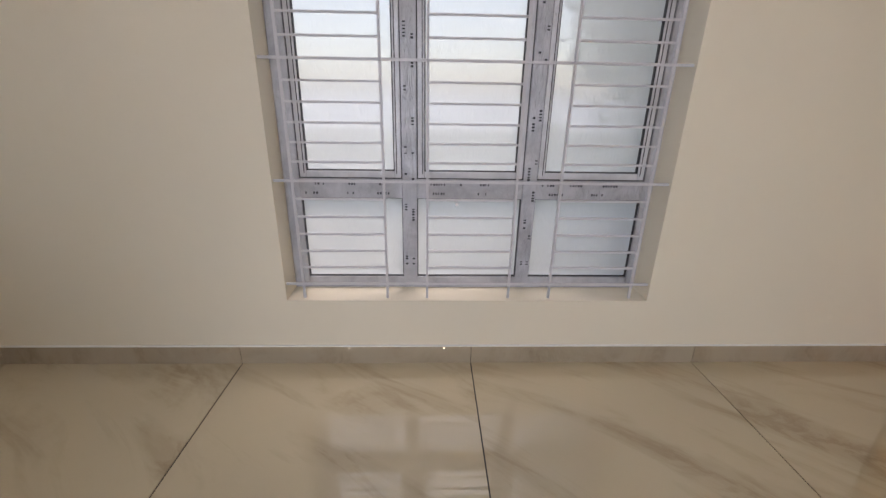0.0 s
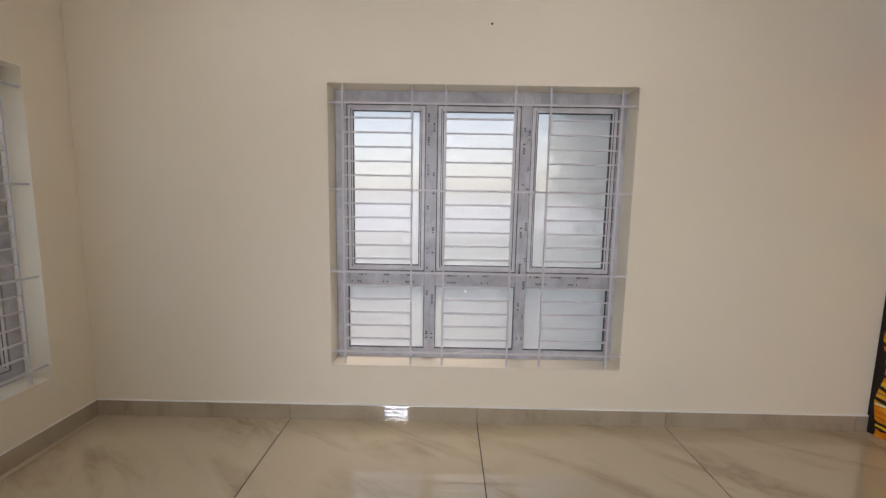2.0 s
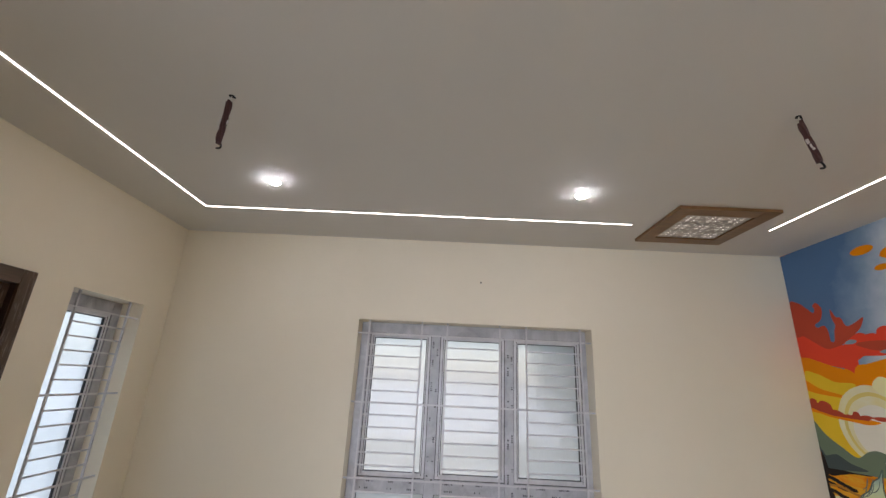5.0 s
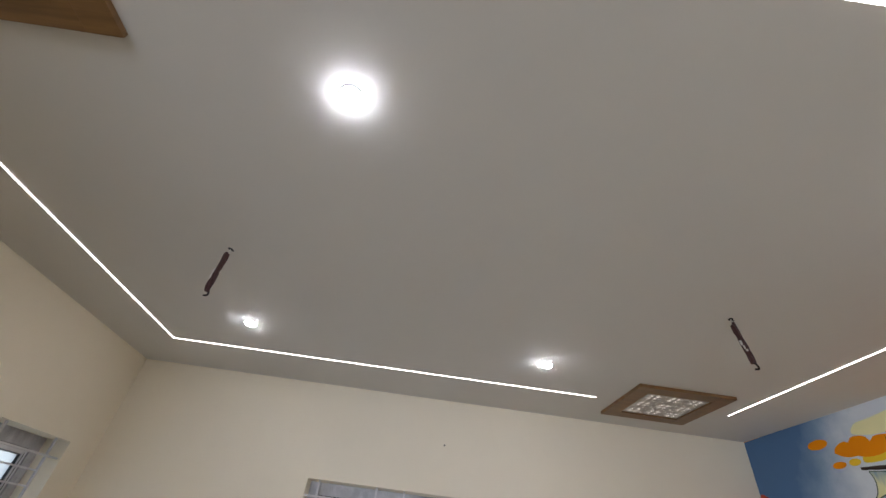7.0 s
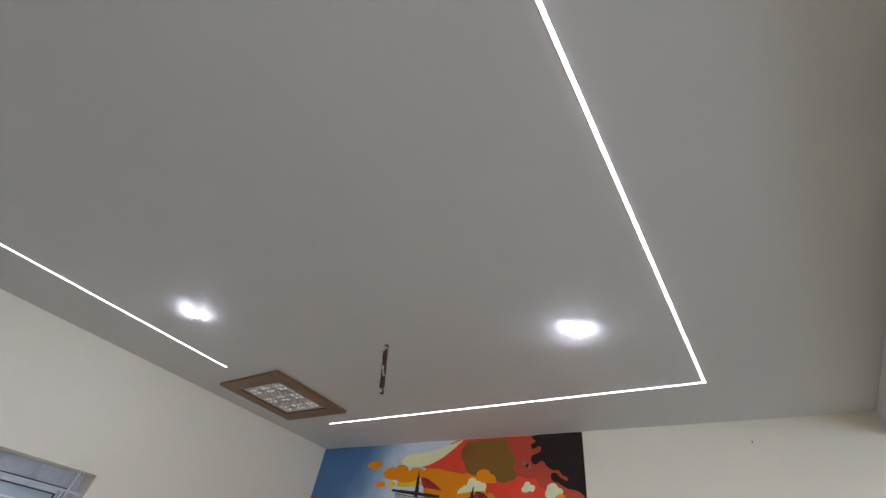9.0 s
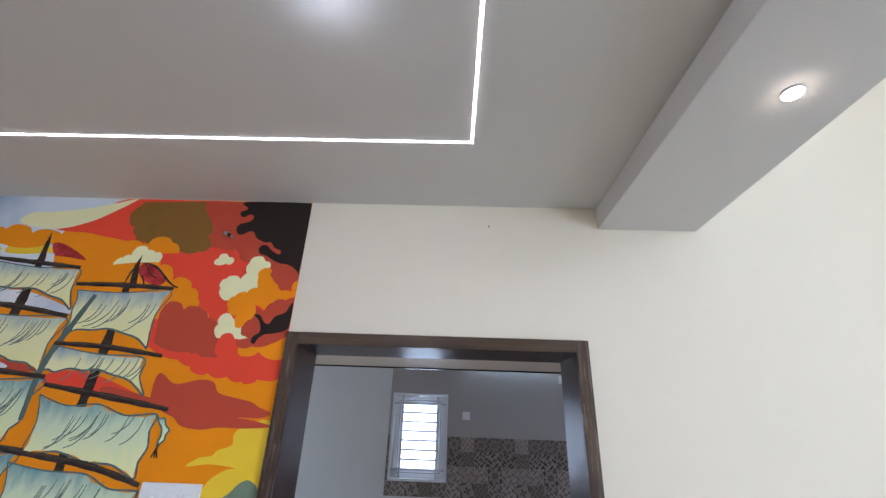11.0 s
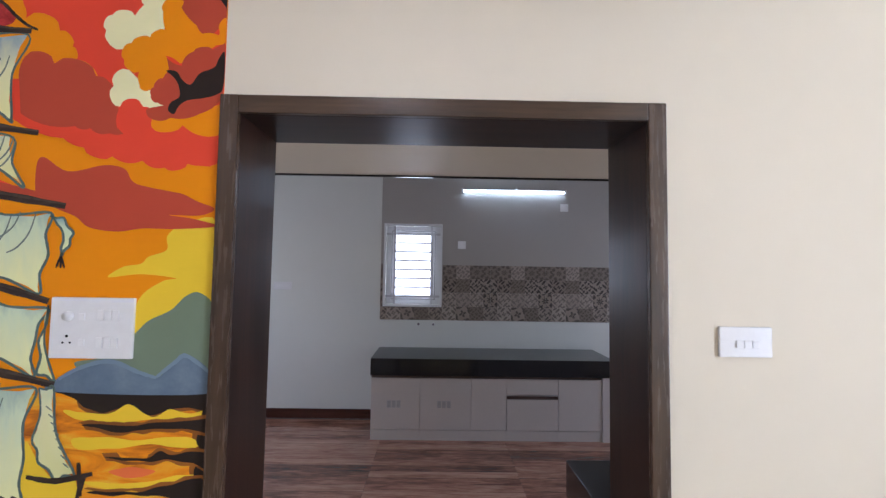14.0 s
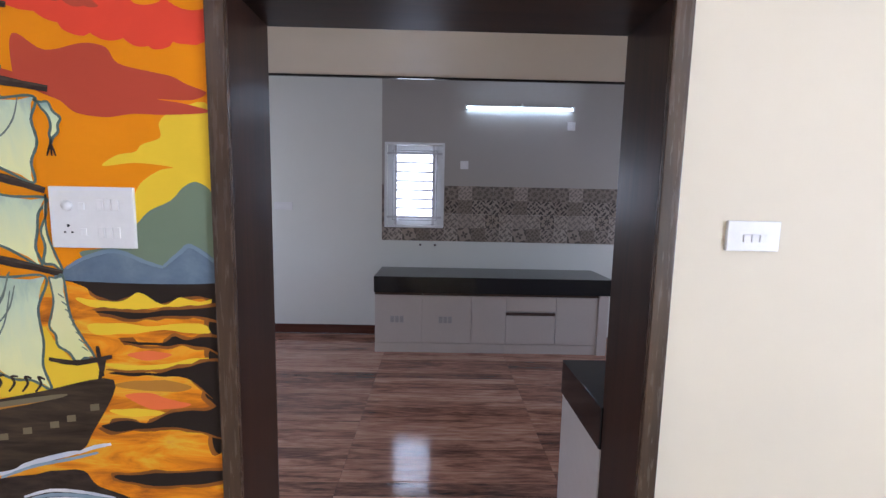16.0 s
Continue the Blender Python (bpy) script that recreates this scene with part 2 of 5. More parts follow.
M_GASKET = plain("black_gasket", (0.015, 0.015, 0.016), 0.5)
M_UPVC = plain("white_upvc", (0.78, 0.79, 0.80), 0.3)
M_PANE = frosted("frosted_glass", (0.84, 0.88, 0.83))
M_PANE2 = frosted("pale_frosted_glass", (0.95, 0.97, 0.98))
M_BAR = plain("grey_white_enamel", (0.56, 0.55, 0.57), 0.38, 0.0, 0.06, 60)
M_INK = plain("black_print", (0.02, 0.02, 0.025), 0.5)
M_LED = glow("led_diffuser", (1.0, 0.97, 0.92), 3.3)
M_ALU = plain("white_channel", (0.84, 0.84, 0.84), 0.4)
M_SPOT = glow("downlight_lens", (0.84, 0.925, 1.0), 150.0)
M_WARM = glow("warm_downlight_lens", (1.0, 0.86, 0.66), 30.0)
M_TUBE = glow("tube_light", (0.58, 0.83, 1.0), 6.5)
M_PETAL = glow("lit_cutout", (1.0, 0.95, 0.86), 0.4)
M_JALI = plain("grey_acrylic", (0.34, 0.32, 0.29), 0.35)
M_PLATE = plain("white_plastic", (0.82, 0.82, 0.82), 0.25)
M_PLATE2 = plain("offwhite_plastic", (0.81, 0.81, 0.81), 0.3)
M_HOLE = plain("dark_hole", (0.01, 0.01, 0.01), 0.8)
M_GRANITE = plain("black_granite", (0.010, 0.010, 0.012), 0.12, 0.0, 0.6, 160)
M_CAB = plain("cream_laminate", (0.58, 0.53, 0.49), 0.35, 0.0, 0.03, 30)
M_CABDARK = plain("brown_handle_profile", (0.09, 0.06, 0.05), 0.3)
M_STEEL = plain("brushed_steel", (0.55, 0.55, 0.56), 0.3, 1.0)
M_WIRE = plain("dark_red_cable", (0.05, 0.012, 0.010), 0.5, 0.0, 0.4, 90)
M_TAPE = plain("white_tape", (0.6, 0.57, 0.52), 0.6)
M_PLASTER = paint("white_plaster", (0.74, 0.73, 0.71), 0.8, 0.15)
M_EARTH = paint("pale_concrete", (0.46, 0.47, 0.48), 0.9, 0.15)
M_LEAF = plain("leaf_green", (0.045, 0.085, 0.03), 0.5, 0.0, 0.4, 12)
M_TRUNK = plain("bark", (0.10, 0.075, 0.055), 0.8, 0.0, 0.3, 30, 0.3)

# ---- mesh helpers ----


def box(bm, lo, hi, bevel=0.0):
    lo, hi = Vector(lo), Vector(hi)
    r = bmesh.ops.create_cube(bm, size=1.0, matrix=Matrix.Translation((lo + hi) / 2) @ Matrix.Diagonal((*(hi - lo), 1)))
    if bevel:
        es = list({e for v in r["verts"] for e in v.link_edges})
        bmesh.ops.bevel(bm, geom=es, offset=bevel, segments=2, affect="EDGES", profile=0.7)
    return r["verts"]


def cyl(bm, a, b, r, seg=12, r2=None):
    a, b = Vector(a), Vector(b)
    d = b - a
    m = Matrix.Translation((a + b) / 2) @ d.to_track_quat("Z", "Y").to_matrix().to_4x4()
    bmesh.ops.create_cone(bm, cap_ends=True, segments=seg, radius1=r, radius2=r if r2 is None else r2, depth=d.length, matrix=m)


def finish(ob, bm, material, smooth=False):
    me = bpy.data.meshes.new(ob if isinstance(ob, str) else ob.name)
    bm.to_mesh(me)
    bm.free()
    me.materials.append(material)
    for p in me.polygons:
        p.use_smooth = smooth
    return me


def part(name, bm, material, parent, label="", smooth=False):
    o = new(name, finish(name, bm, material, smooth))
    o.parent = parent
    if label:
        o["label"] = label
    return o


def piece(name, mesh, parent, at, scale=None):
    """An object of its own on a shared mesh."""
    o = new(name, mesh)
    o.parent = parent
    o.location = at
    if scale:
        o.scale = scale
    return o


def boxpart(name, lo, hi, material, parent, bevel=0.0, label=""):
    bm = bmesh.new()
    box(bm, lo, hi, bevel)
    return part(name, bm, material, parent, label)


def holder(name, m=None):
    o = new(name)
    o.empty_display_size = 0.1
    if m is not None:
        o.matrix_world = m
    return o


def solid(name, bm, material, label, category, kind="structure", smooth=False):
    return tagged(new(name, finish(name, bm, material, smooth)), label, category, kind=kind)


def pierced(bm, to_world, u0, u1, w0, w1, thick, holes):
    """A slab with through openings. to_world(u, depth, w) -> place."""
    us = sorted({u0, u1, *[h[0] for h in holes], *[h[1] for h in holes]})
    ws = sorted({w0, w1, *[h[2] for h in holes], *[h[3] for h in holes]})

    def full(i, j):
        if not (0 <= i < len(us) - 1 and 0 <= j < len(ws) - 1):
            return False
        cu, cw = (us[i] + us[i + 1]) / 2, (ws[j] + ws[j + 1]) / 2
        return not any(h[0] < cu < h[1] and h[2] < cw < h[3] for h in holes)

    cache = {}

    def vert(i, d, j):
        k = (i, d, j)
        if k not in cache:
            cache[k] = bm.verts.new(to_world(us[i], thick * d, ws[j]))
        return cache[k]

    for i in range(len(us) - 1):
        for j in range(len(ws) - 1):
            if not full(i, j):
                continue
            for d in (0, 1):
                bm.faces.new([vert(a, d, b) for a, b in ((i, j), (i + 1, j), (i + 1, j + 1), (i, j + 1))])
            for di, dj, p, q in ((-1, 0, (i, j), (i, j + 1)), (1, 0, (i + 1, j), (i + 1, j + 1)), (0, -1, (i, j), (i + 1, j)), (0, 1, (i, j + 1), (i + 1, j + 1))):
                if not full(i + di, j + dj):
                    bm.faces.new([vert(p[0], 0, p[1]), vert(q[0], 0, q[1]), vert(q[0], 1, q[1]), vert(p[0], 1, p[1])])
    bmesh.ops.recalc_face_normals(bm, faces=bm.faces)


# ---- the plan ----
WEST, EAST, SOUTH, TOP = -2.45, 2.48, -7.5, 2.755
HALL = 4.6                          # ceiling of the tall hall behind the beam
HALL_WIN = (-1.75, -1.08, 3.30, 4.36)  # high window of the hall
BEAM_N, BEAM_S = -3.755, -4.215
K_NEAR, K_FAR = 2.73, 5.90          # kitchen side of the door wall, far kitchen wall
WIN = (-0.93, 0.89, 0.365, 2.082)   # north window
WWIN = (-0.875, -0.275, 0.370, 2.070)  # west window, along y
WDOOR = (-2.06, -1.17, 0.0, 2.03)
DOOR = (-3.64, -2.365, 0.0, 2.105)  # opening to the kitchen, along y
KWIN = (-3.02, -2.42, 1.24, 2.11)


def wall(name, to_world, u0, u1, w0, w1, thick, holes, material, label):
    bm = bmesh.new()
    pierced(bm, to_world, u0, u1, w0, w1, thick, holes)
    return solid(name, bm, material, label, "wall")


wall("wall_north", lambda u, d, w: (u, d, w), WEST - 0.25, EAST + 0.25, 0, 3.72, 0.24, [WIN], M_WALL, "cream painted wall with a large barred window")
wall("wall_west", lambda u, d, w: (WEST - d, u, w), SOUTH, -0.001, 0, HALL + 0.12, 0.24, [WWIN, WDOOR], M_WALL, "cream painted wall with a narrow barred window and a door")
wall("wall_east", lambda u, d, w: (EAST + d, u, w), SOUTH, -0.001, 0, HALL + 0.12, 0.24, [DOOR], M_WALL, "cream painted wall with the kitchen opening")
wall("wall_south", lambda u, d, w: (u, SOUTH - 0.001 - d, w), WEST - 0.25, EAST + 0.25, 0, HALL + 0.12, 0.24, [(-2.15, -0.25, 0.15, 2.4), HALL_WIN], M_WALL, "cream painted wall of the tall hall")
# added out of view: keeps hall daylight off the north wall's left half
wall("wall_hall_stub", lambda u, d, w: (u, BEAM_S - 0.11 + d, w), WEST, -1.42, 0, HALL, 0.1, [], M_WALL, "cream painted unseen short wall, added to block hall daylight")
wall("wall_over_beam", lambda u, d, w: (u, BEAM_S + d, w), WEST, EAST, TOP + 0.121, HALL, 0.1, [], M_WALL, "cream painted wall above the ceiling beam")
bm = bmesh.new()
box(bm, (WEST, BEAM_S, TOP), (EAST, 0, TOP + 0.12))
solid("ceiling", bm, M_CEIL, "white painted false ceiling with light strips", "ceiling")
bm = bmesh.new()
box(bm, (WEST, SOUTH, HALL), (EAST, BEAM_S + 0.1, HALL + 0.12))
solid("ceiling_hall", bm, M_CEIL, "white painted ceiling of the tall hall", "ceiling")
bm = bmesh.new()
box(bm, (WEST, BEAM_S + 0.101, 3.60), (EAST, 0, 3.72))
solid("roof_slab", bm, M_CEIL, "concrete slab above the false ceiling", "slab")
bm = bmesh.new()
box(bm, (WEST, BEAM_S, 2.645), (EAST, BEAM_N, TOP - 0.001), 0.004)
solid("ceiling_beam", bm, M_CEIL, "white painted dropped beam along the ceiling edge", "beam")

# kitchen shell
wall("wall_kitchen_east", lambda u, d, w: (K_FAR + d, u, w), -6.3, 0.8, 0, 3.0, 0.2, [KWIN], M_KWALL, "pale painted kitchen wall with a small barred window")
wall("wall_kitchen_north", lambda u, d, w: (u, 0.3 + d, w), K_NEAR, K_FAR, 0, 3.0, 0.2, [(3.4, 5.2, 0.4, 2.2)], M_KWALL, "pale painted kitchen wall")
wall("wall_kitchen_south", lambda u, d, w: (u, -6.3 - d, w), K_NEAR, K_FAR, 0, 3.0, 0.2, [(3.6, 5.2, 0.5, 2.1)], M_KWALL, "pale painted kitchen wall")
wall("wall_kitchen_west", lambda u, d, w: (K_NEAR - d, u, w), 0.005, 0.3, 0, 3.0, 0.2, [], M_KWALL, "pale painted kitchen wall")
bm = bmesh.new()
box(bm, (K_NEAR, -6.3, 2.80), (K_FAR, 0.3, 2.92))
solid("ceiling_kitchen", bm, M_CEIL, "white painted kitchen ceiling", "ceiling")
bm = bmesh.new()
box(bm, (K_NEAR, -6.3, 2.10), (3.40, 0.3, 2.20), 0.003)
solid("loft_slab", bm, M_WALL, "painted concrete loft shelf over the kitchen entrance", "loft shelf")
bm = bmesh.new()
box(bm, (3.40, -6.3, 2.092), (3.415, 0.3, 2.205))
solid("trim_loft_edge", bm, M_GRANITE, "dark edge strip of the loft shelf", "trim")
# taupe paint zone above the tile band, proud of the pale wall
bm = bmesh.new()
pierced(bm, lambda u, d, w: (K_FAR - 0.004 + d, u, w), -6.3, -2.365, 1.682, 2.8, 0.004, [KWIN])
solid("trim_taupe_paint", bm, M_TAUPE, "taupe painted zone above the tiles", "wall paint")

# ---- windows ----


def marks(parent, bm_spots, name="print_mark"):
    """Unreadable print on the protective film: short dark bars."""
    bm = bmesh.new()
    for lo, hi in bm_spots:
        box(bm, lo, hi)
    return part(name, bm, M_INK, parent, "blurred black print on protective film")


def window(name, m, x0, x1, z0, z1, depth, columns, sash_from, transom, material, label, glass=None):
    """Film-wrapped frame with opening sashes above fixed panes. Local x along the wall, y outwards.
    columns: (left, right) of each light; sash_from: foot of the sashes; transom: top of the fixed panes or None."""
    w = tagged(holder(name, m), label, "window", kind="structure")
    glass = glass or M_PANE
    y0, y1 = depth, depth + 0.06
    f = 0.036
    bm = bmesh.new()
    lo = columns[0][0], columns[-1][1]
    foot = (transom[0] if transom else sash_from)
    box(bm, (x0, y0, z0), (lo[0], y1, z1), 0.004)
    box(bm, (lo[1], y0, z0), (x1, y1, z1), 0.004)
    box(bm, (lo[0], y0 + 0.001, sash_from[1]), (lo[1], y1, z1), 0.004)
    box(bm, (lo[0], y0 + 0.001, z0), (lo[1], y1, foot if transom else sash_from[0]), 0.004)
    part("window_frame", bm, material, w)
    for (a, b), (c, d) in zip(columns, columns[1:]):
        boxpart("mullion", (b, y0 - 0.004, transom[0] if transom else sash_from[0]), (c, y1, sash_from[1]), material, w, 0.005)
    if transom:
        for a, b in columns:
            boxpart("transom", (a, y0 - 0.002, transom[1]), (b, y1, sash_from[0]), material, w, 0.005)
            p = boxpart("pane", (a, y0 + 0.028, transom[0]), (b, y0 + 0.033, transom[1]), glass, w)
            p.visible_shadow = False
            bm = bmesh.new()
            g = 0.004
            box(bm, (a, y0 + 0.012, transom[0]), (b, y0 + 0.026, transom[0] + g))
            box(bm, (a, y0 + 0.012, transom[1] - g), (b, y0 + 0.026, transom[1]))
            box(bm, (a, y0 + 0.012, transom[0] + g), (a + g, y0 + 0.026, transom[1] - g))
            box(bm, (b - g, y0 + 0.012, transom[0] + g), (b, y0 + 0.026, transom[1] - g))
            part("gasket", bm, M_GASKET, w, "black rubber gasket")
    for a, b in columns:
        s0, s1 = sash_from
        bm = bmesh.new()
        box(bm, (a + 0.004, y0 + 0.006, s0 + 0.004), (a + f, y1 - 0.008, s1 - 0.004), 0.005)
        box(bm, (b - f, y0 + 0.006, s0 + 0.004), (b - 0.004, y1 - 0.008, s1 - 0.004), 0.005)
        box(bm, (a + f, y0 + 0.007, s0 + 0.004), (b - f, y1 - 0.008, s0 + f), 0.005)
        box(bm, (a + f, y0 + 0.007, s1 - f), (b - f, y1 - 0.008, s1 - 0.004), 0.005)
        sash = part("sash", bm, M_SASH if material is M_FILM else material, w)
        bm = bmesh.new()
        g = 0.005
        box(bm, (a + f, y0 + 0.014, s0 + f), (b - f, y0 + 0.03, s0 + f + g))
        box(bm, (a + f, y0 + 0.014, s1 - f - g), (b - f, y0 + 0.03, s1 - f))
        box(bm, (a + f, y0 + 0.014, s0 + f + g), (a + f + g, y0 + 0.03, s1 - f - g))
        box(bm, (b - f - g, y0 + 0.014, s0 + f + g), (b - f, y0 + 0.03, s1 - f - g))
        part("gasket", bm, M_GASKET, sash, "black rubber gasket")
        p = boxpart("pane", (a + f, y0 + 0.032, s0 + f), (b - f, y0 + 0.037, s1 - f), glass, sash)
        p.visible_shadow = False
        # dark gap between sash and frame
        bm = bmesh.new()
        for xa, xb in ((a, a + 0.004), (b - 0.004, b)):
            box(bm, (xa, y0 + 0.012, s0), (xb, y1 - 0.01, s1))
        for za, zb in ((s0, s0 + 0.004), (s1 - 0.004, s1)):
            box(bm, (a + 0.004, y0 + 0.012, za), (b - 0.004, y1 - 0.01, zb))
        # raised bead round the glass
        for lo, hi in (((a + f - 0.012, s0 + f - 0.012), (a + f - 0.008, s1 - f + 0.012)), ((b - f + 0.008, s0 + f - 0.012), (b - f + 0.012, s1 - f + 0.012))):
            box(bm, (lo[0], y0 + 0.0045, lo[1]), (hi[0], y0 + 0.0065, hi[1]))
        part("seal", bm, M_GASKET, sash, "black seal round the sash")
    return w


w1 = window("window_1", None, *WIN, 0.155, [(-0.855, -0.357), (-0.285, 0.237), (0.305, 0.842)], (0.948, 2.0), (0.425, 0.852),
            M_FILM, "grey film-wrapped window with frosted panes")
rng = random.Random(5)
spots = []
for x in (-0.345, -0.31, 0.255, 0.285):
    z = 0.5
    while z < 1.95:
        h = rng.uniform(0.03, 0.09)
        for k in range(int(h / 0.014)):
            if rng.random() < 0.75:
                spots.append(((x, 0.148, z + k * 0.014), (x + 0.012, 0.1505, z + k * 0.014 + rng.uniform(0.004, 0.010))))
        z += h + rng.uniform(0.06, 0.22)
for x0, x1 in ((-0.84, -0.38), (-0.27, 0.22), (0.33, 0.82)):
    for z in (0.872, 0.918):
        x = x0 + rng.uniform(0, 0.08)
        while x < x1 - 0.08:
            h = rng.uniform(0.03, 0.09)
            for k in range(int(h / 0.013)):
                if rng.random() < 0.75:
                    spots.append(((x + k * 0.013, 0.150, z), (x + k * 0.013 + rng.uniform(0.004, 0.009), 0.1525, z + 0.011)))
            x += h + rng.uniform(0.05, 0.16)
marks(w1, spots)
# small white disc on the lower middle pane
bm = bmesh.new()
cyl(bm, (-0.085, 0.1825, 0.815), (-0.085, 0.1785, 0.815), 0.009, 16)
part("white_dot", bm, M_PLATE, w1, "small white dot on the pane")
window("window_2", pose(WEST, 0, 0, 0, 0, 90), *WWIN, 0.155, [(-0.80, -0.345)], (0.44, 1.99), None,
       M_FILM, "narrow grey film-wrapped window with a frosted pane")
window("window_3", pose(K_FAR, 0, 0, 0, 0, -90), -KWIN[1], -KWIN[0], KWIN[2], KWIN[3], 0.06, [(2.475, 2.965)], (1.29, 2.06), None,
       M_UPVC, "small white kitchen window with a frosted pane", M_PANE2)


def grille(m, uprights, rails, ends, z0, z1, y, rods, label, r=0.006):
    """Welded window bars: full-width rails, pairs of uprights and short rods between each pair."""
    g = tagged(holder("window_grille", m), label, "window grille")
    for x in uprights:
        boxpart("upright", (x - r, y - r, z0), (x + r, y + r, z1), M_BAR, g, 0.0015)
    for z in rails:
        boxpart("rail", (ends[0], y - r * 2.2, z - r), (ends[1], y - r * 0.9, z + r), M_BAR, g, 0.0015)
    for a, b in zip(uprights[::2], uprights[1::2]):
        bm = bmesh.new()
        box(bm, (a + r, y - r * 0.8, -r * 0.8), (b - r, y + r * 0.8, r * 0.8), 0.001)
        me = finish("rod", bm, M_BAR)
        for lo, hi in zip(rails, rails[1:]):
            for k in range(1, rods + 1):
                piece("rod", me, g, (0, 0, lo + (hi - lo) * k / (rods + 1)))
    return g


grille(None, (-0.848, -0.433, -0.233, 0.180, 0.387, 0.808), (0.448, 0.962, 1.470, 1.978), (-0.929, 0.889), 0.366, 2.081, 0.03, 5,
       "grey enamelled steel bars across the large window")
grille(pose(WEST, 0, 0, 0, 0, 90), (-0.795, -0.370), (0.448, 0.957, 1.462, 1.965), (-0.874, -0.276), 0.371, 2.069, 0.03, 5,
       "grey enamelled steel bars across the narrow window")
grille(pose(K_FAR, 0, 0, 0, 0, -90), (2.515, 2.925), (1.33, 2.02), (2.421, 3.019), 1.241, 2.109, 0.03, 6,
       "thin steel bars across the small kitchen window", 0.0115)

grille(pose(0, SOUTH - 0.001, 0, 0, 0, 180), (1.10, 1.73), (3.34, 3.67, 4.0, 4.32), (1.081, 1.749), 3.301, 4.359, 0.05, 2,
       "white steel bars across the high hall window", 0.014)

# white reveal lining of the kitchen window
bm = bmesh.new()
pierced(bm, lambda u, d, w: (K_FAR - 0.016 + d, u, w), KWIN[0] - 0.025, KWIN[1] + 0.025, KWIN[2] - 0.025, KWIN[3] + 0.025, 0.016, [KWIN])
solid("trim_kitchen_window", bm, M_UPVC, "white surround of the kitchen window", "trim")

# ---- doorways ----


def opening_frame(name, m, u0, u1, z1, front, back, t, label):
    """Deep timber lining with a flat face. Local x along the wall, y through it."""
    d = tagged(holder(name, m), label, "door frame", kind="structure")
    for a, c in ((u0, u0 + t), (u1 - t, u1)):
        j = boxpart("jamb", (a, front + 0.019, 0), (c, back, z1), M_LINING_SHADED, d, 0.002)
        boxpart("casing", (a, front, 0), (c, front + 0.019, z1), M_DOOR, j, 0.003, )
    bm = bmesh.new()
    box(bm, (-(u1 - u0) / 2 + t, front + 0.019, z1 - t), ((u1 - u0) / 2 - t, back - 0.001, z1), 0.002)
    h = part("head", bm, M_HEADLINING_SHADED, d)
    h.location.x = (u0 + u1) / 2
    bm = bmesh.new()
    box(bm, (-(u1 - u0) / 2 + t, front + 0.001, z1 - t), ((u1 - u0) / 2 - t, front + 0.0185, z1), 0.003)
    part("casing", bm, M_HEAD, h)
    return d


M_HEAD = wood("walnut_laminate_head", (0.028, 0.016, 0.010), (0.11, 0.064, 0.038), 0, 0.32)
# the casing's walnut again, darkened for the shade inside the doorway
M_LINING_SHADED = wood("shaded_walnut_lining", (0.008, 0.005, 0.0045), (0.05, 0.022, 0.014), 2, 0.34, relief=0.015, spec=0.3)
M_HEADLINING_SHADED = wood("shaded_walnut_head_lining", (0.008, 0.005, 0.0045), (0.05, 0.022, 0.014), 0, 0.34, relief=0.015, spec=0.3)
opening_frame("door_1", pose(EAST, 0, 0, 0, 0, -90), 2.362, 3.645, 2.108, -0.022, 0.262, 0.052, "dark walnut lining of the open kitchen doorway, shade darkened into its inner faces")
d2 = opening_frame("door_2", pose(WEST, 0, 0, 0, 0, 90), -2.10, -1.125, 2.09, -0.015, 0.2, 0.075, "dark walnut door closed in its frame")
leaf = boxpart("door_leaf", (-2.022, 0.03, 0.01), (-1.203, 0.07, 2.012), M_DOOR, d2, 0.003)
bm = bmesh.new()
cyl(bm, (-1.28, 0.03, 1.02), (-1.28, -0.03, 1.02), 0.01)
cyl(bm, (-1.28, -0.026, 1.02), (-1.40, -0.026, 1.02), 0.009)
part("handle", bm, M_STEEL, leaf, "steel lever handle")

# ---- floors and skirting ----
bm = bmesh.new()
box(bm, (WEST - 0.2, SOUTH - 0.2, -0.15), (EAST + 0.245, 0.2, -0.004))
floor = solid("floor", bm, M_GROUT, "polished beige marble-look tile floor with dark joints", "floor")
JT = 0.003
for i in range(-3, 3):
    for j in range(7):
        x0, x1 = max(i * 1.2, WEST) + JT, min((i + 1) * 1.2, EAST) - JT
        y1, y0 = -j * 1.2 - (0.001 if j == 0 else JT), max(-(j + 1) * 1.2, SOUTH) + JT
        if x1 - x0 < 0.01:
            continue
        boxpart("tile", (x0, y0, -0.012), (x1, y1, 0.0), M_FLOOR, floor, 0.0008)

skirt = tagged(holder("baseboard"), "beige tile skirting with a white sealant bead", "skirting", kind="structure")
for i in range(-3, 3):
    x0, x1 = max(i * 1.2, WEST) + 0.0015, min((i + 1) * 1.2, EAST) - 0.0015
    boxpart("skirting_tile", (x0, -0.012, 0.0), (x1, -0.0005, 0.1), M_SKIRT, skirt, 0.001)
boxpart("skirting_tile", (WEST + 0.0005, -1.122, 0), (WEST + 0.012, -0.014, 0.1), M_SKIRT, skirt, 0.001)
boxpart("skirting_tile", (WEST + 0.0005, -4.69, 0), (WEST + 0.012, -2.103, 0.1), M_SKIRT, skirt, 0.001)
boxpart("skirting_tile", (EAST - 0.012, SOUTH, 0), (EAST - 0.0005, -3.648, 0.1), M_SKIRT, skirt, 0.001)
bm = bmesh.new()
box(bm, (WEST + 0.012, -0.0125, 0.1), (EAST - 0.002, -0.0006, 0.1065), 0.002)
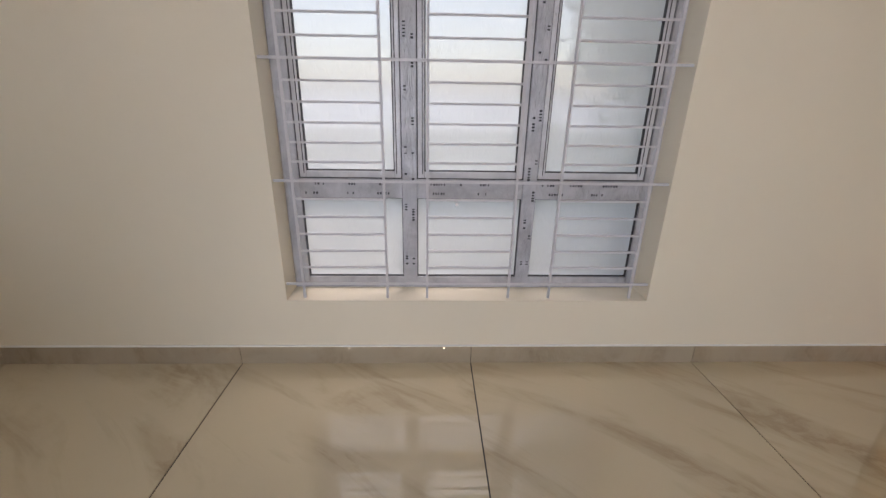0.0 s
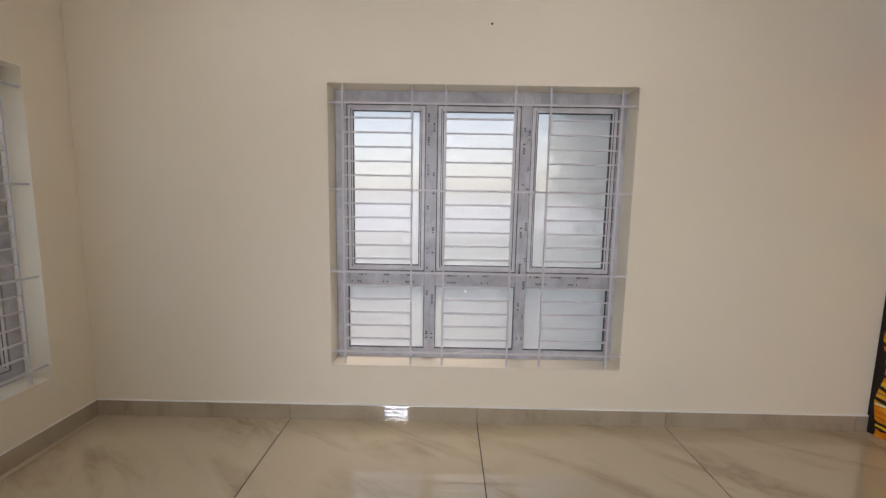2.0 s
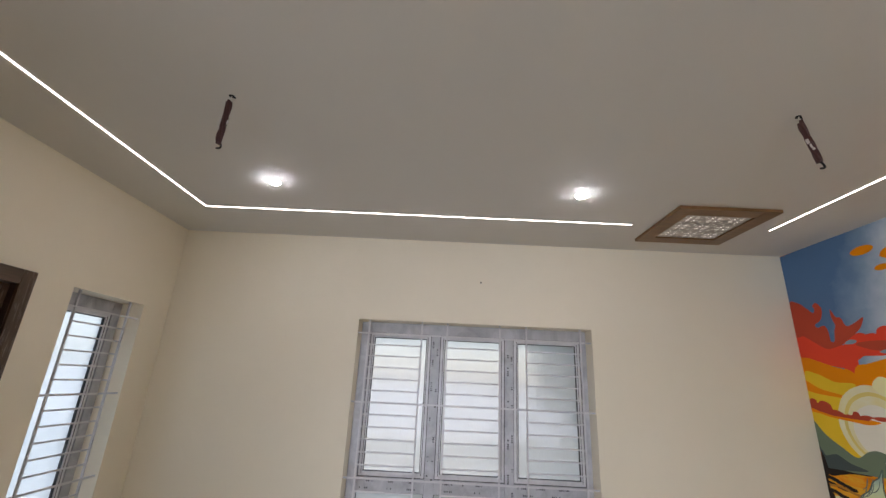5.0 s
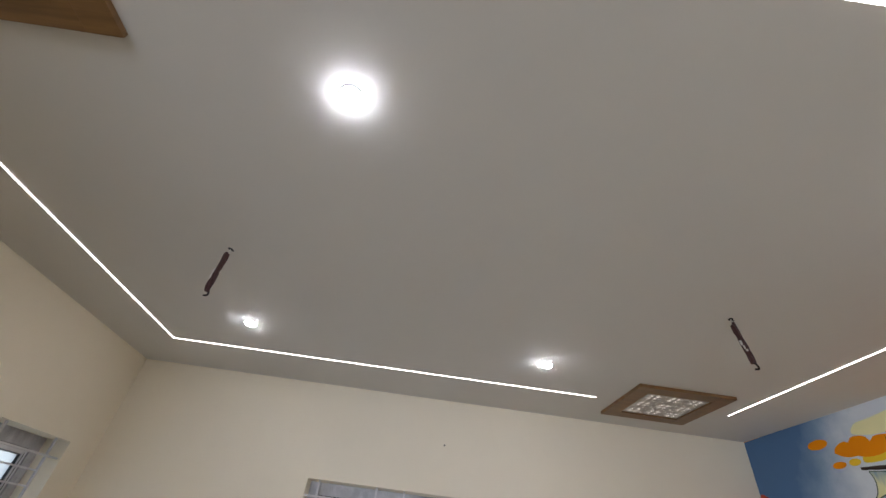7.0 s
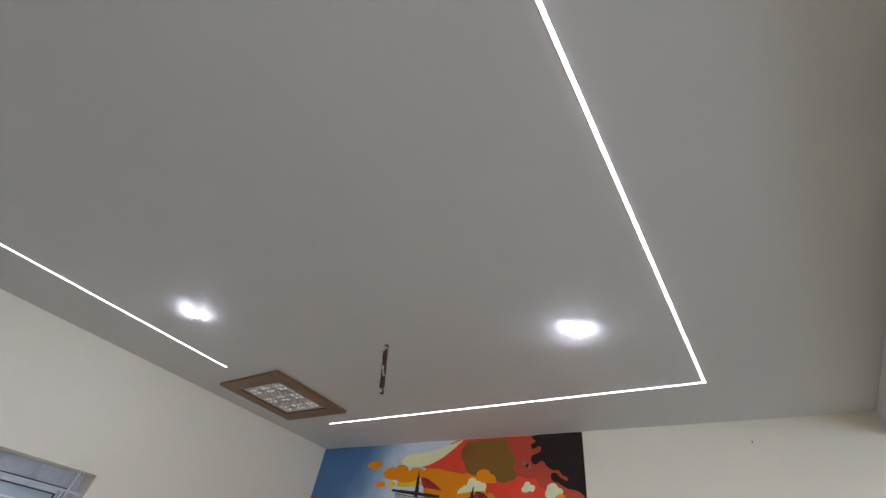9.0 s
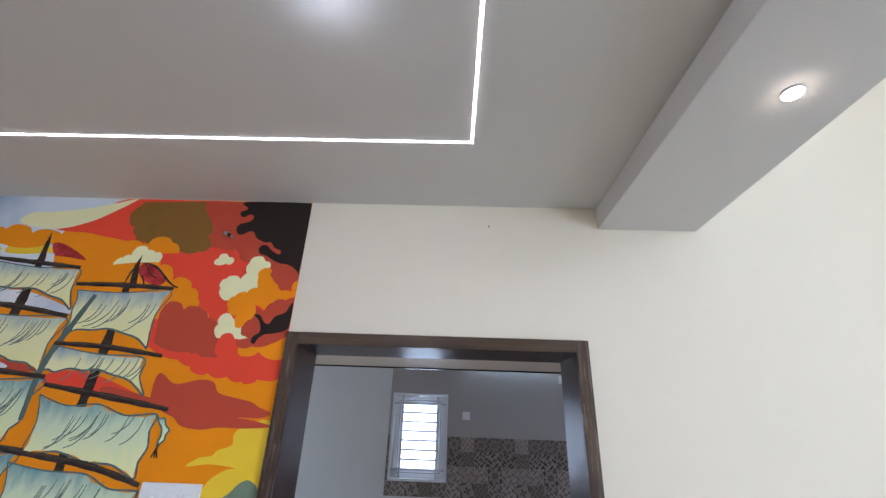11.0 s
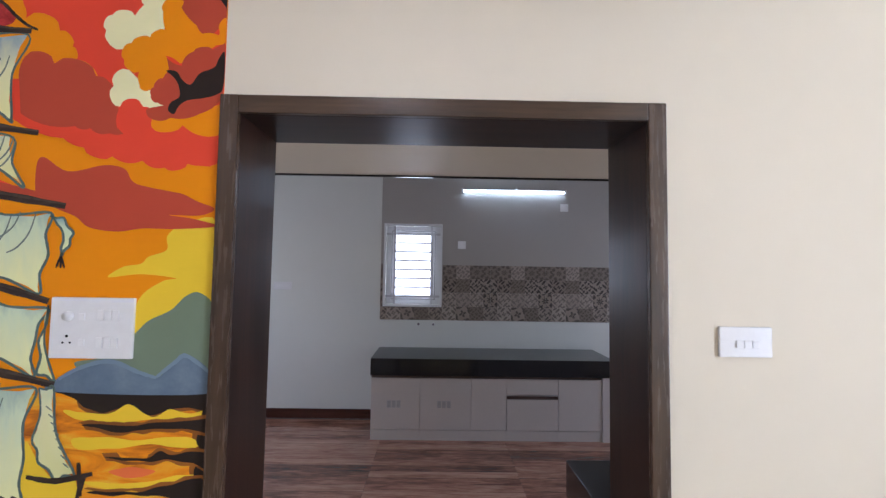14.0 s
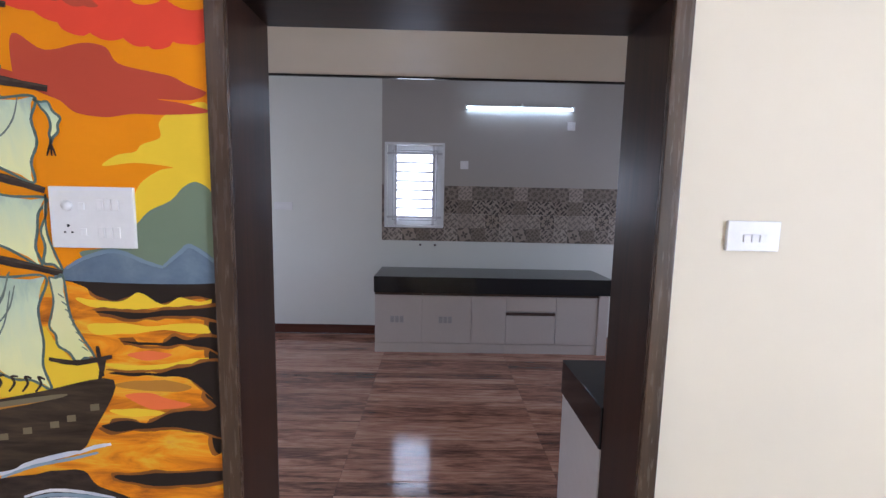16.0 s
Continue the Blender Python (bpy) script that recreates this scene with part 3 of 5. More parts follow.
box(bm, (WEST + 0.0006, -1.122, 0.1), (WEST + 0.010, -0.012, 0.106), 0.002)
part("sealant_bead", bm, M_BEAD, skirt, "thin white sealant bead")
bm = bmesh.new()
box(bm, (WEST + 0.012, -0.0035, 0.0), (EAST - 0.002, -0.0008, 0.0985))
part("joint", bm, M_GROUT, skirt, "dark joint between skirting tiles")

bm = bmesh.new()
box(bm, (EAST + 0.2455, -6.3, -0.15), (K_FAR, 0.3, -0.004))
kfloor = solid("floor_kitchen", bm, M_KGROUT, "glossy brown wood-look tile floor", "floor")
for i in range(6):
    for j in range(-1, 6):
        x0, x1 = max(2.78 - 0.615 + i * 0.615, 2.728) + 0.001, min(2.78 + i * 0.615, K_FAR) - 0.001
        y1, y0 = min(-1.29 + 0.0 - j * 1.185, 0.3) - 0.001, max(-1.29 - (j + 1) * 1.185, -6.3) + 0.001
        if x1 - x0 > 0.04 and y1 - y0 > 0.04:
            boxpart("tile", (x0, y0, -0.012), (x1, y1, 0.0), M_KFLOOR, kfloor, 0.0006)
ksk = tagged(holder("baseboard_kitchen"), "dark red-brown skirting along the kitchen wall", "skirting", kind="structure")
boxpart("skirting_board", (K_FAR - 0.012, -2.37, 0), (K_FAR - 0.0005, 0.29, 0.1), M_KSKIRT, ksk, 0.002)

# ---- ceiling lights ----


def led_strip(a, b, label):
    """Recessed diffuser strip between two ceiling points."""
    a, b = Vector((*a, TOP)), Vector((*b, TOP))
    s = tagged(holder("light_strip", Matrix.Translation(a)), label, "light strip", "recessed ceiling light strips")
    d = b - a
    h = 0.0049
    along_x = abs(d.x) > abs(d.y)
    lo = Vector((min(0, d.x), min(0, d.y), 0))
    hi = Vector((max(0, d.x), max(0, d.y), 0))
    grow = Vector((0, h, 0)) if along_x else Vector((h, 0, 0))
    grow2 = Vector((0, h + 0.0015, 0)) if along_x else Vector((h + 0.0015, 0, 0))
    boxpart("channel", lo - grow2 + Vector((0, 0, -0.002)), hi + grow2 + Vector((0, 0, 0.01)), M_ALU, s)
    boxpart("diffuser", lo - grow + Vector((0, 0, -0.0038)), hi + grow + Vector((0, 0, -0.0022)), M_LED, s, 0.0005, "glowing white diffuser")
    return s


LW, LE, LN, LS = -1.995, 1.985, -0.555, -3.128
LAB = "thin glowing white light strip recessed in the ceiling"
led_strip((LW - 0.0064, LN), (1.025, LN), LAB)
led_strip((LW, LN - 0.0065), (LW, LS), LAB)
led_strip((LE, LN), (LE, LS - 0.0065), LAB)
led_strip((-1.025, LS), (LE - 0.0064, LS), LAB)


def downlight(x, y, z, r, lens, label):
    d = tagged(holder("ceiling_downlight", pose(x, y, z)), label, "ceiling light", "round ceiling downlights")
    bm = bmesh.new()
    bmesh.ops.create_cone(bm, cap_ends=True, segments=48, radius1=r * 0.9, radius2=r * 0.93, depth=0.006, matrix=pose(0, 0, -0.003))
    part("trim_ring", bm, M_PLATE, d, "white plastic ring", True)
    bm = bmesh.new()
    bmesh.ops.create_uvsphere(bm, u_segments=48, v_segments=12, radius=r * 0.86, matrix=Matrix.Translation((0, 0, -0.0055)) @ Matrix.Diagonal((1, 1, 0.34, 1)))
    part("lens", bm, lens, d, "glowing round lens", True)
    return d


for x, y in ((-1.33, -0.99), (0.535, -0.99), (1.355, -2.735), (-0.56, -2.705)):
    downlight(x, y, TOP, 0.038, M_SPOT, "round white downlight glowing on the ceiling")
for x in (1.60, 0.03, -1.54):
    downlight(x, -4.01, 2.645, 0.031, M_WARM, "small warm downlight in the ceiling beam")


def ceiling_panel(m):
    """Square timber frame round a back-lit pierced sheet."""
    p = tagged(holder("ceiling_panel", m), "brown timber framed ceiling panel with a lit pierced sheet", "ceiling panel", "decorative ceiling panels")
    o, i, z = 0.318, 0.215, -0.022
    for name, lo, hi in (("frame_side", (-o, -o, z), (-i, o, -0.0005)), ("frame_side", (i, -o, z), (o, o, -0.0005)),
                         ("frame_side", (-i, -o, z + 0.0005), (i, -i, -0.0005)), ("frame_side", (-i, i, z + 0.0005), (i, o, -0.0005))):
        boxpart(name, lo, hi, M_PANEL, p, 0.003)
    boxpart("backing_sheet", (-i, -i, -0.012), (i, i, -0.001), M_JALI, p, 0, "grey pierced acrylic sheet")
    bm = bmesh.new()

    def petal(cx, cy, ang, r0, r1, w):
        ca, sa = math.cos(ang), math.sin(ang)
        pts = []
        for k in range(8):
            s = k / 7
            pts.append((r0 + (r1 - r0) * s, w * math.sin(math.pi * s)))
        loop = pts + [(a, -b) for a, b in reversed(pts[1:-1])]
        vs = []
        for a, b in loop:
            x, y = cx + ca * a - sa * b, cy + sa * a + ca * b
            if abs(x) > i - 0.002 or abs(y) > i - 0.002:
                return
            vs.append(bm.verts.new((x, y, -0.0145)))
        bm.faces.new(list(reversed(vs)))

    step = 0.143
    for a in range(-2, 3):
        for b in range(-2, 3):
            cx, cy = (a - 0.0) * step, (b - 0.0) * step
            for k in range(4):
                petal(cx, cy, math.pi / 4 + k * math.pi / 2, 0.014, 0.046, 0.0042)
            for k in range(8):
                petal(cx, cy, math.pi / 8 + k * math.pi / 4, 0.018, 0.064, 0.0013)
            for k in range(4):
                petal(cx + step / 2, cy + step / 2, k * math.pi / 2, 0.016, 0.046, 0.0015)
    part("lit_cutouts", bm, M_PETAL, p, "glowing petal-shaped cut-outs")
    return p


pan = ceiling_panel(pose(1.49, -0.588, TOP))
copy_thing(pan, pose(-1.49, -3.11, TOP, 0, 0, 180))


def fan_cable(x, y, lean, label):
    """Taped cable tail hanging from a ceiling hole."""
    c = tagged(holder("hanging_cable", pose(x, y, TOP, lean[0], lean[1], 0)), label, "hanging cable", "cable tails for ceiling fans")
    bm = bmesh.new()
    cyl(bm, (0.004, 0, 0), (0.004, 0, -0.003), 0.013, 16, 0.009)
    cyl(bm, (0.010, 0, -0.002), (0.020, 0.004, -0.007), 0.005, 8, 0.003)
    part("ceiling_hook", bm, M_HOLE, c, "dark hook stub in the cable hole")
    bm = bmesh.new()
    cyl(bm, (0.004, 0, -0.002), (0.002, 0.001, -0.03), 0.0028, 8)
    cyl(bm, (0.002, 0.001, -0.03), (0, 0, -0.06), 0.003, 8)
    part("bare_wire", bm, M_TAPE, c, "thin pale wire")
    rr = random.Random(int(x * 100))
    bm = bmesh.new()
    for k in range(4):
        prev = None
        for s in range(11):
            a = s * 0.45 + k * 1.57
            z = -0.030 - s * 0.0200 + (0.008 * rr.uniform(-1, 1) if s in (0, 10) else 0)
            w = 0.0065 + 0.0012 * math.sin(s * 0.9 + k)
            q = Vector((w * math.cos(a) + 0.0012 * rr.uniform(-1, 1), w * math.sin(a), z))
            if prev:
                cyl(bm, prev, q, 0.0068, 8)
            prev = q
    part("taped_cable", bm, M_WIRE, c, "dark red taped cables")
    bm = bmesh.new()
    for k, (z, h, w) in enumerate(((-0.118, 0.020, 0.007), (-0.143, 0.016, 0.005), (-0.163, 0.008, 0.006))):
        for a in (0.4, 3.5):
            q = Vector((0.0125 * math.cos(a + k * 0.3), 0.0125 * math.sin(a + k * 0.3), z))
            cyl(bm, q, q + Vector((0, 0, -h)), w * 0.8, 6)
    part("tape_scrap", bm, M_TAPE, c, "torn scraps of pale tape")
    bm = bmesh.new()
    prev = Vector((0.004, 0, -0.222))
    for s in range(1, 8):
        q = Vector((0.004 + 0.010 * math.sin(s * 0.6), 0.003 * s / 7, -0.222 - 0.030 * math.sin(min(s, 5) * 0.31)))
        cyl(bm, prev, q, 0.0042, 8)
        prev = q
    part("cable_tip", bm, M_HOLE, c, "bent dark cable tip")
    return c


fan_cable(-1.209, -1.79, (0, 1.5), "dark red taped cable tail hanging from the ceiling")
fan_cable(1.170, -1.805, (-5, -6), "dark red taped cable tail hanging from the ceiling")

# ---- switch plates and small fittings ----


def plate(m, w, h, rockers, sockets, label):
    """Wall plate in local x (along), z (up), front at -y."""
    p = tagged(holder("switch_plate", m), label, "switch plate")
    boxpart("cover", (-w / 2, -0.011, -h / 2), (w / 2, -0.0005, h / 2), M_PLATE, p, 0.004)
    for x, z, a, b in rockers:
        bm = bmesh.new()
        vs = box(bm, (x - a / 2, -0.0145, z - b / 2), (x + a / 2, -0.0108, z + b / 2), 0.0015)
        part("rocker", bm, M_PLATE2, p, "white rocker switch")
    for x, z in sockets:
        bm = bmesh.new()
        for dx, dz, r in ((0, 0.011, 0.004), (-0.010, -0.007, 0.003), (0.010, -0.007, 0.003)):
            cyl(bm, (x + dx, -0.0116, z + dz), (x + dx, -0.0106, z + dz), r, 12)
        part("socket_holes", bm, M_HOLE, p, "three dark socket holes")
    return p


def on_east(y, z):
    return pose(EAST, y, z, 0, 0, -90)


rk = [(0.025 + k * 0.021, dz, 0.017, 0.030) for dz in (0.036, -0.040) for k in range(3)]
rk += [(-0.026, 0.031, 0.016, 0.020), (-0.024, -0.040, 0.016, 0.020)]
sp = plate(on_east(-2.029, 1.4385), 0.229, 0.169, rk, [(-0.066, -0.034)], "white switch plate with a socket on the mural wall")
bm = bmesh.new()
cyl(bm, (-0.064, -0.009, 0.032), (-0.064, -0.020, 0.032), 0.015, 24, 0.012)
part("regulator_knob", bm, M_PLATE2, sp, "round white regulator knob", True)
plate(on_east(-3.871, 1.4235), 0.151, 0.086, [(-0.020 + k * 0.0235, -0.006, 0.0205, 0.021) for k in range(3)], [], "white three-rocker switch plate beside the doorway")


def on_kitchen(y, z):
    return pose(K_FAR - 0.004, y, z, 0, 0, -90)


plate(on_kitchen(-3.26, 1.906), 0.088, 0.088, [(0, 0, 0.03, 0.04)], [], "small white switch plate on the kitchen wall")
plate(on_kitchen(-4.405, 2.342), 0.088, 0.088, [(0, 0, 0.03, 0.04)], [], "small white switch plate under the tube light")
plate(pose(K_FAR, -1.29, 1.425, 0, 0, -90), 0.20, 0.085, [(0.02 * k, 0, 0.016, 0.03) for k in range(-3, 4)], [], "wide white switch plate on the pale kitchen wall")

hk = tagged(holder("wall_hook", on_east(-1.985, 2.562)), "small steel hook screwed into the mural wall", "wall hook")
bm = bmesh.new()
cyl(bm, (-0.02, -0.004, 0.012), (0.004, -0.02, 0.004), 0.010, 10)
cyl(bm, (0.0, -0.016, 0.006), (0.034, -0.02, -0.016), 0.007, 10)
part("hook_body", bm, M_STEEL, hk, "", True)
bm = bmesh.new()
cyl(bm, (0.008, -0.021, 0.0), (0.024, -0.023, -0.010), 0.0075, 10)
part("hook_tip", bm, M_WIRE, hk, "red plastic tip", True)
for nm, m, rad in (("nail_hole", pose(0.022, 0, 2.418), 0.0065), ("nail_hole", pose(EAST, -3.235, 2.645, 0, 0, -90), 0.004)):
    bm = bmesh.new()
    cyl(bm, (0, 0.0, 0), (0, -0.002, 0), rad, 10)
    o = new(nm, finish(nm, bm, M_HOLE))
    o.matrix_world = m
    tagged(o, "small dark nail hole in the painted wall", "nail hole")

# ---- kitchen ----
M_VENT = plain("grey_vent_plastic", (0.44, 0.43, 0.45), 0.4)
CF = 5.325     # cabinet fronts
SLAB_TOP, SLAB_LOW = 0.772, 0.612
fronts = [(-2.376, -2.845), (-2.845, -3.336), (-3.336, -3.677), (-3.677, -4.176), (-4.176, -4.597)]


def base_unit(y1, y0, style):
    """One floor cabinet: carcass, plinth and its fronts."""
    u = tagged(holder("base_cabinet", pose(CF, y1, 0)), "cream laminate base cabinet on the wood-look floor", "cabinet", "kitchen base cabinets")
    w = y1 - y0
    boxpart("body", (0.019, -w + 0.0005, 0.09), (0.57, -0.0005, SLAB_LOW - 0.001), M_CAB, u)
    boxpart("plinth", (0.004, -w + 0.0005, 0.0), (0.019, -0.0005, 0.094), M_CAB, u, 0.001)
    if style == "drawers":
        dr = boxpart("drawer_front", (0, -w + 0.002, 0.437), (0.018, -0.002, 0.582), M_CAB, u, 0.0015)
        boxpart("handle_profile", (-0.004, -w + 0.004, 0.425), (0.012, -0.004, 0.436), M_STEEL, dr, 0.001, "slim metal handle profile")
        boxpart("recess", (0.006, -w + 0.002, 0.392), (0.018, -0.002, 0.424), M_CABDARK, u, 0, "dark finger recess")
        boxpart("drawer_front", (0, -w + 0.002, 0.100), (0.018, -0.002, 0.391), M_CAB, u, 0.0015)
    else:
        d = boxpart("door", (0, -w + 0.002, 0.100), (0.018, -0.002, 0.582), M_CAB, u, 0.0015)
        if style == "vent":
            for k in range(3):
                bm = bmesh.new()
                yc = -w / 2 + 0.035 + (k - 1) * -0.046 - 0.02
                box(bm, (-0.003, yc - 0.019, 0.305), (0.001, yc + 0.019, 0.372), 0.0015)
                v = part("vent", bm, M_VENT, d, "pale louvred vent insert")
                bm = bmesh.new()
                for s in range(5):
                    box(bm, (-0.0042, yc - 0.015, 0.311 + s * 0.012), (-0.0028, yc + 0.015, 0.316 + s * 0.012))
                part("vent_slots", bm, M_JALI, v, "grey slots")
    boxpart("handle_profile", (0.004, -w + 0.001, 0.584), (0.018, -0.001, 0.609), M_CABDARK, u, 0.001, "brown finger-pull profile")
    return u


for (a, b), st in zip(fronts, ("vent", "vent", "plain", "drawers", "plain")):
    base_unit(a, b, st)
bm = bmesh.new()
box(bm, (5.295, -4.72, SLAB_LOW), (K_FAR - 0.002, -2.37, SLAB_TOP), 0.004)
tagged(new("worktop", finish("worktop", bm, M_GRANITE)), "thick black granite worktop over the cream cabinets", "worktop")

ep = tagged(holder("cabinet_end_panel", pose(CF, -4.598, 0)), "cream laminate panel closing the cabinet row", "panel")
boxpart("board", (-0.012, -0.095, 0.0), (0.57, 0.0, SLAB_LOW - 0.001), M_CAB, ep, 0.002)
boxpart("edge_band", (-0.0135, -0.094, 0.0), (-0.0121, -0.001, SLAB_LOW - 0.002), M_CAB, ep)

# counter beside the doorway
u = tagged(holder("side_cabinet", pose(K_NEAR, -3.60, 0)), "cream laminate end cabinet beside the doorway", "cabinet")
boxpart("body", (0.004, -1.6, 0.0), (0.44, 0.0, SLAB_LOW - 0.02), M_CAB, u, 0.002)
boxpart("end_panel", (0.002, 0.0005, 0.0), (0.452, 0.012, SLAB_LOW - 0.001), M_CAB, u, 0.001)
bm = bmesh.new()
box(bm, (K_NEAR + 0.002, -5.2, SLAB_LOW), (3.197, -3.584, SLAB_TOP), 0.004)
tagged(new("side_worktop", finish("side_worktop", bm, M_GRANITE)), "black granite worktop on the end cabinet", "worktop")

tl = tagged(holder("tube_light", pose(K_FAR - 0.004, -3.835, 2.515, 0, 0, -90)), "glowing white tube light on the kitchen wall", "tube light")
boxpart("housing", (-0.575, -0.028, -0.008), (0.575, -0.0005, 0.020), M_PLATE, tl, 0.003)
bm = bmesh.new()
cyl(bm, (-0.565, -0.034, -0.008), (0.565, -0.034, -0.008), 0.009, 16)
part("tube", bm, M_TUBE, tl, "glowing tube", True)
for s in (-1, 1):
    boxpart("end_cap", (s * 0.575 - 0.012, -0.05, -0.026), (s * 0.575 + 0.012, -0.002, 0.021), M_PLATE, tl, 0.003)
bm = bmesh.new()
cyl(bm, (0.03, -0.012, 0.02), (0.03, -0.012, 0.045), 0.018, 16, 0.01)
part("cable_cap", bm, M_PLATE, tl, "white cable cap")

for y in (-2.794, -2.957):
    p = tagged(holder("tap_outlet", pose(K_FAR, y, 1.027, 0, 0, -90)), "capped steel tap outlet in the kitchen wall", "pipe outlet", "tap outlets")
    bm = bmesh.new()
    cyl(bm, (0, 0, 0), (0, -0.012, 0), 0.016, 16)
    part("flange", bm, M_STEEL, p, "", True)
    bm = bmesh.new()
    cyl(bm, (0, -0.012, 0), (0, -0.03, 0), 0.010, 12)
    part("stub", bm, M_CABDARK, p, "dark stub", True)

# backsplash tiles
bs = tagged(holder("trim_backsplash"), "brown and grey patchwork printed tile band", "backsplash", kind="structure")
bm = bmesh.new()
pierced(bm, lambda u, d, w: (K_FAR - 0.003 + d, u, w), -5.7, -2.366, 1.071, 1.680, 0.0025, [KWIN])
part("joint_bed", bm, M_GROUT, bs, "dark joints")
M_PATCH = patchwork_tile("patchwork_tile")
for j in range(2):
    z0, z1 = 1.0715 + j * 0.305, 1.0715 + (j + 1) * 0.305 - 0.002
    for i in range(6):
        y1, y0 = -2.367 - i * 0.61, -2.367 - (i + 1) * 0.61 + 0.002
        holes = []
        bm = bmesh.new()
        a, b = max(KWIN[0] - 0.03, y0), min(KWIN[1] + 0.03, y1)
        c, d = max(KWIN[2] - 0.03, z0), min(KWIN[3] + 0.03, z1)
        if a < b and c < d:
            holes = [(a, b, c, d)]
        pierced(bm, lambda u, dd, w: (K_FAR - 0.011 + dd, u, w), y0, y1, z0, z1, 0.007, holes)
        if bm.faces:
            part("tile", bm, M_PATCH, bs)
        else:
            bm.free()

# ---- outside ----
bm = bmesh.new()
bmesh.ops.create_grid(bm, x_segments=2, y_segments=2, size=400, matrix=pose(0, 0, -0.35))
solid("ground", bm, M_EARTH, "pale paved yard around the house", "ground")
bm = bmesh.new()
box(bm, (-8, 1.5, -0.35), (9, 1.65, 1.07), 0.01)
solid("wall_compound", bm, M_PLASTER, "white plastered boundary wall outside", "boundary wall")


def tree(x, y, h, r, seed, label):
    """Trunk, limbs and a crown of many small leaves."""
    rr = random.Random(seed)
    t = tagged(holder("tree", pose(x, y, -0.35)), label, "tree")
    bm = bmesh.new()
    cyl(bm, (0, 0, 0), (0.05, 0.03, h * 0.6), 0.09, 12, 0.05)
    tips = []
    for k in range(9):
        a = k * 0.7 + rr.random()
        z = h * rr.uniform(0.5, 0.62)
        tip = Vector((math.cos(a) * r * rr.uniform(0.5, 0.9), math.sin(a) * r * rr.uniform(0.5, 0.9), z + h * rr.uniform(0.05, 0.4)))
        cyl(bm, (0.03, 0.02, z), tip, 0.035, 8, 0.012)
        tips.append(tip)
    part("trunk", bm, M_TRUNK, t)
    verts, faces = [], []
    for k in range(4000):
        c = rr.choice(tips) + Vector((rr.gauss(0, 0.17), rr.gauss(0, 0.15), rr.gauss(0, 0.24)))
        q = Euler((rr.uniform(-1.2, 1.2), rr.uniform(-1.2, 1.2), rr.uniform(0, 6.3))).to_matrix()
        l, w = rr.uniform(0.06, 0.12), rr.uniform(0.02, 0.04)
        n = len(verts)
        for p in ((-l, 0, 0), (0, -w, 0.01), (l, 0, -0.01), (0, w, 0.01)):
            verts.append(tuple(c + q @ Vector(p)))
        faces.append((n, n + 1, n + 2, n + 3))
    me = bpy.data.meshes.new("crown")
    me.from_pydata(verts, [], faces)
    me.materials.append(M_LEAF)
    o = new("crown", me)
    o.parent = t
    return t


tree(1.17, 0.98, 3.3, 0.26, 3, "small leafy tree between house and boundary wall")

# ---- mural ----
from mathutils import geometry


def pigment(name, c, c2=None, scale=(3.0, 3.0, 3.0), turn=(0, 0, 0), lo=0.35, hi=0.65, rough=0.55):
    """Brushed wall paint of one colour, or two colours brushed into each other."""
    t = Tree(name)
    v = t.place(scale, turn)
    a = t.noise(v, 2.0, 5, 0.6, 0.4)
    b = t.noise(t.place((30, 8, 30)), 4.0, 3)
    if c2:
        col = t.ramp(a, [(lo, c), (hi, c2)])
        col = t.mix(t.math("MULTIPLY", b, 0.18), col, scaled(c, 0.75))
    else:
        col = t.mix(t.math("MULTIPLY", a, 0.5), scaled(c, 1.1), scaled(c, 0.84))
        col = t.mix(t.math("MULTIPLY", b, 0.12), col, scaled(c, 0.75))
    t.bump(b, 0.05, 0.0006)
    return t.done(col, rough, spec=0.18)


def blue_sky(name):
    """Blue brushed out into white towards the sails."""
    t = Tree(name)
    g = t.place()
    sep = t.n("SeparateXYZ")
    t.t.links.new(g, sep.inputs[0])
    d = t.math("SUBTRACT", t.math("MULTIPLY", sep.outputs[1], -1.0), t.math("MULTIPLY", t.math("SUBTRACT", sep.outputs[2], 2.0), 0.35))
    d = t.math("ADD", d, t.math("MULTIPLY", t.noise(g, 5.0, 5), 0.35))
    col = t.ramp(d, [(0.42, (0.095, 0.20, 0.38)), (0.66, (0.27, 0.39, 0.55)), (0.92, (0.74, 0.79, 0.85))])
    return t.done(col, 0.55, spec=0.18)


def sunset_sea(name):
    """Streaked orange water with ochre, yellow and dark bands."""
    t = Tree(name)
    v = t.place((1.0, 1.6, 8.0))
    a = t.noise(v, 2.2, 6, 0.6, 0.8)
    col = t.ramp(a, [(0.27, (0.30, 0.08, 0.012)), (0.38, (0.62, 0.17, 0.012)), (0.50, (0.92, 0.30, 0.008)), (0.63, (0.92, 0.50, 0.04)), (0.76, (0.85, 0.25, 0.06))])
    return t.done(col, 0.55, spec=0.18)


def canvas(name, low, mid, high):
    """Painted sailcloth: pale foot, darker head, brushed folds."""
    t = Tree(name)
    tc = t.n("TexCoord")
    sep = t.n("SeparateXYZ")
    t.t.links.new(tc.outputs["Generated"], sep.inputs[0])
    fold = t.noise(t.place((4, 16, 5), (25, 0, 0)), 1.6, 4, 0.6, 0.6)
    f = t.math("ADD", sep.outputs[2], t.math("MULTIPLY", t.math("SUBTRACT", fold, 0.5), 0.45))
    col = t.ramp(f, [(0.15, low), (0.62, mid), (1.0, high)])
    return t.done(col, 0.55, spec=0.18)


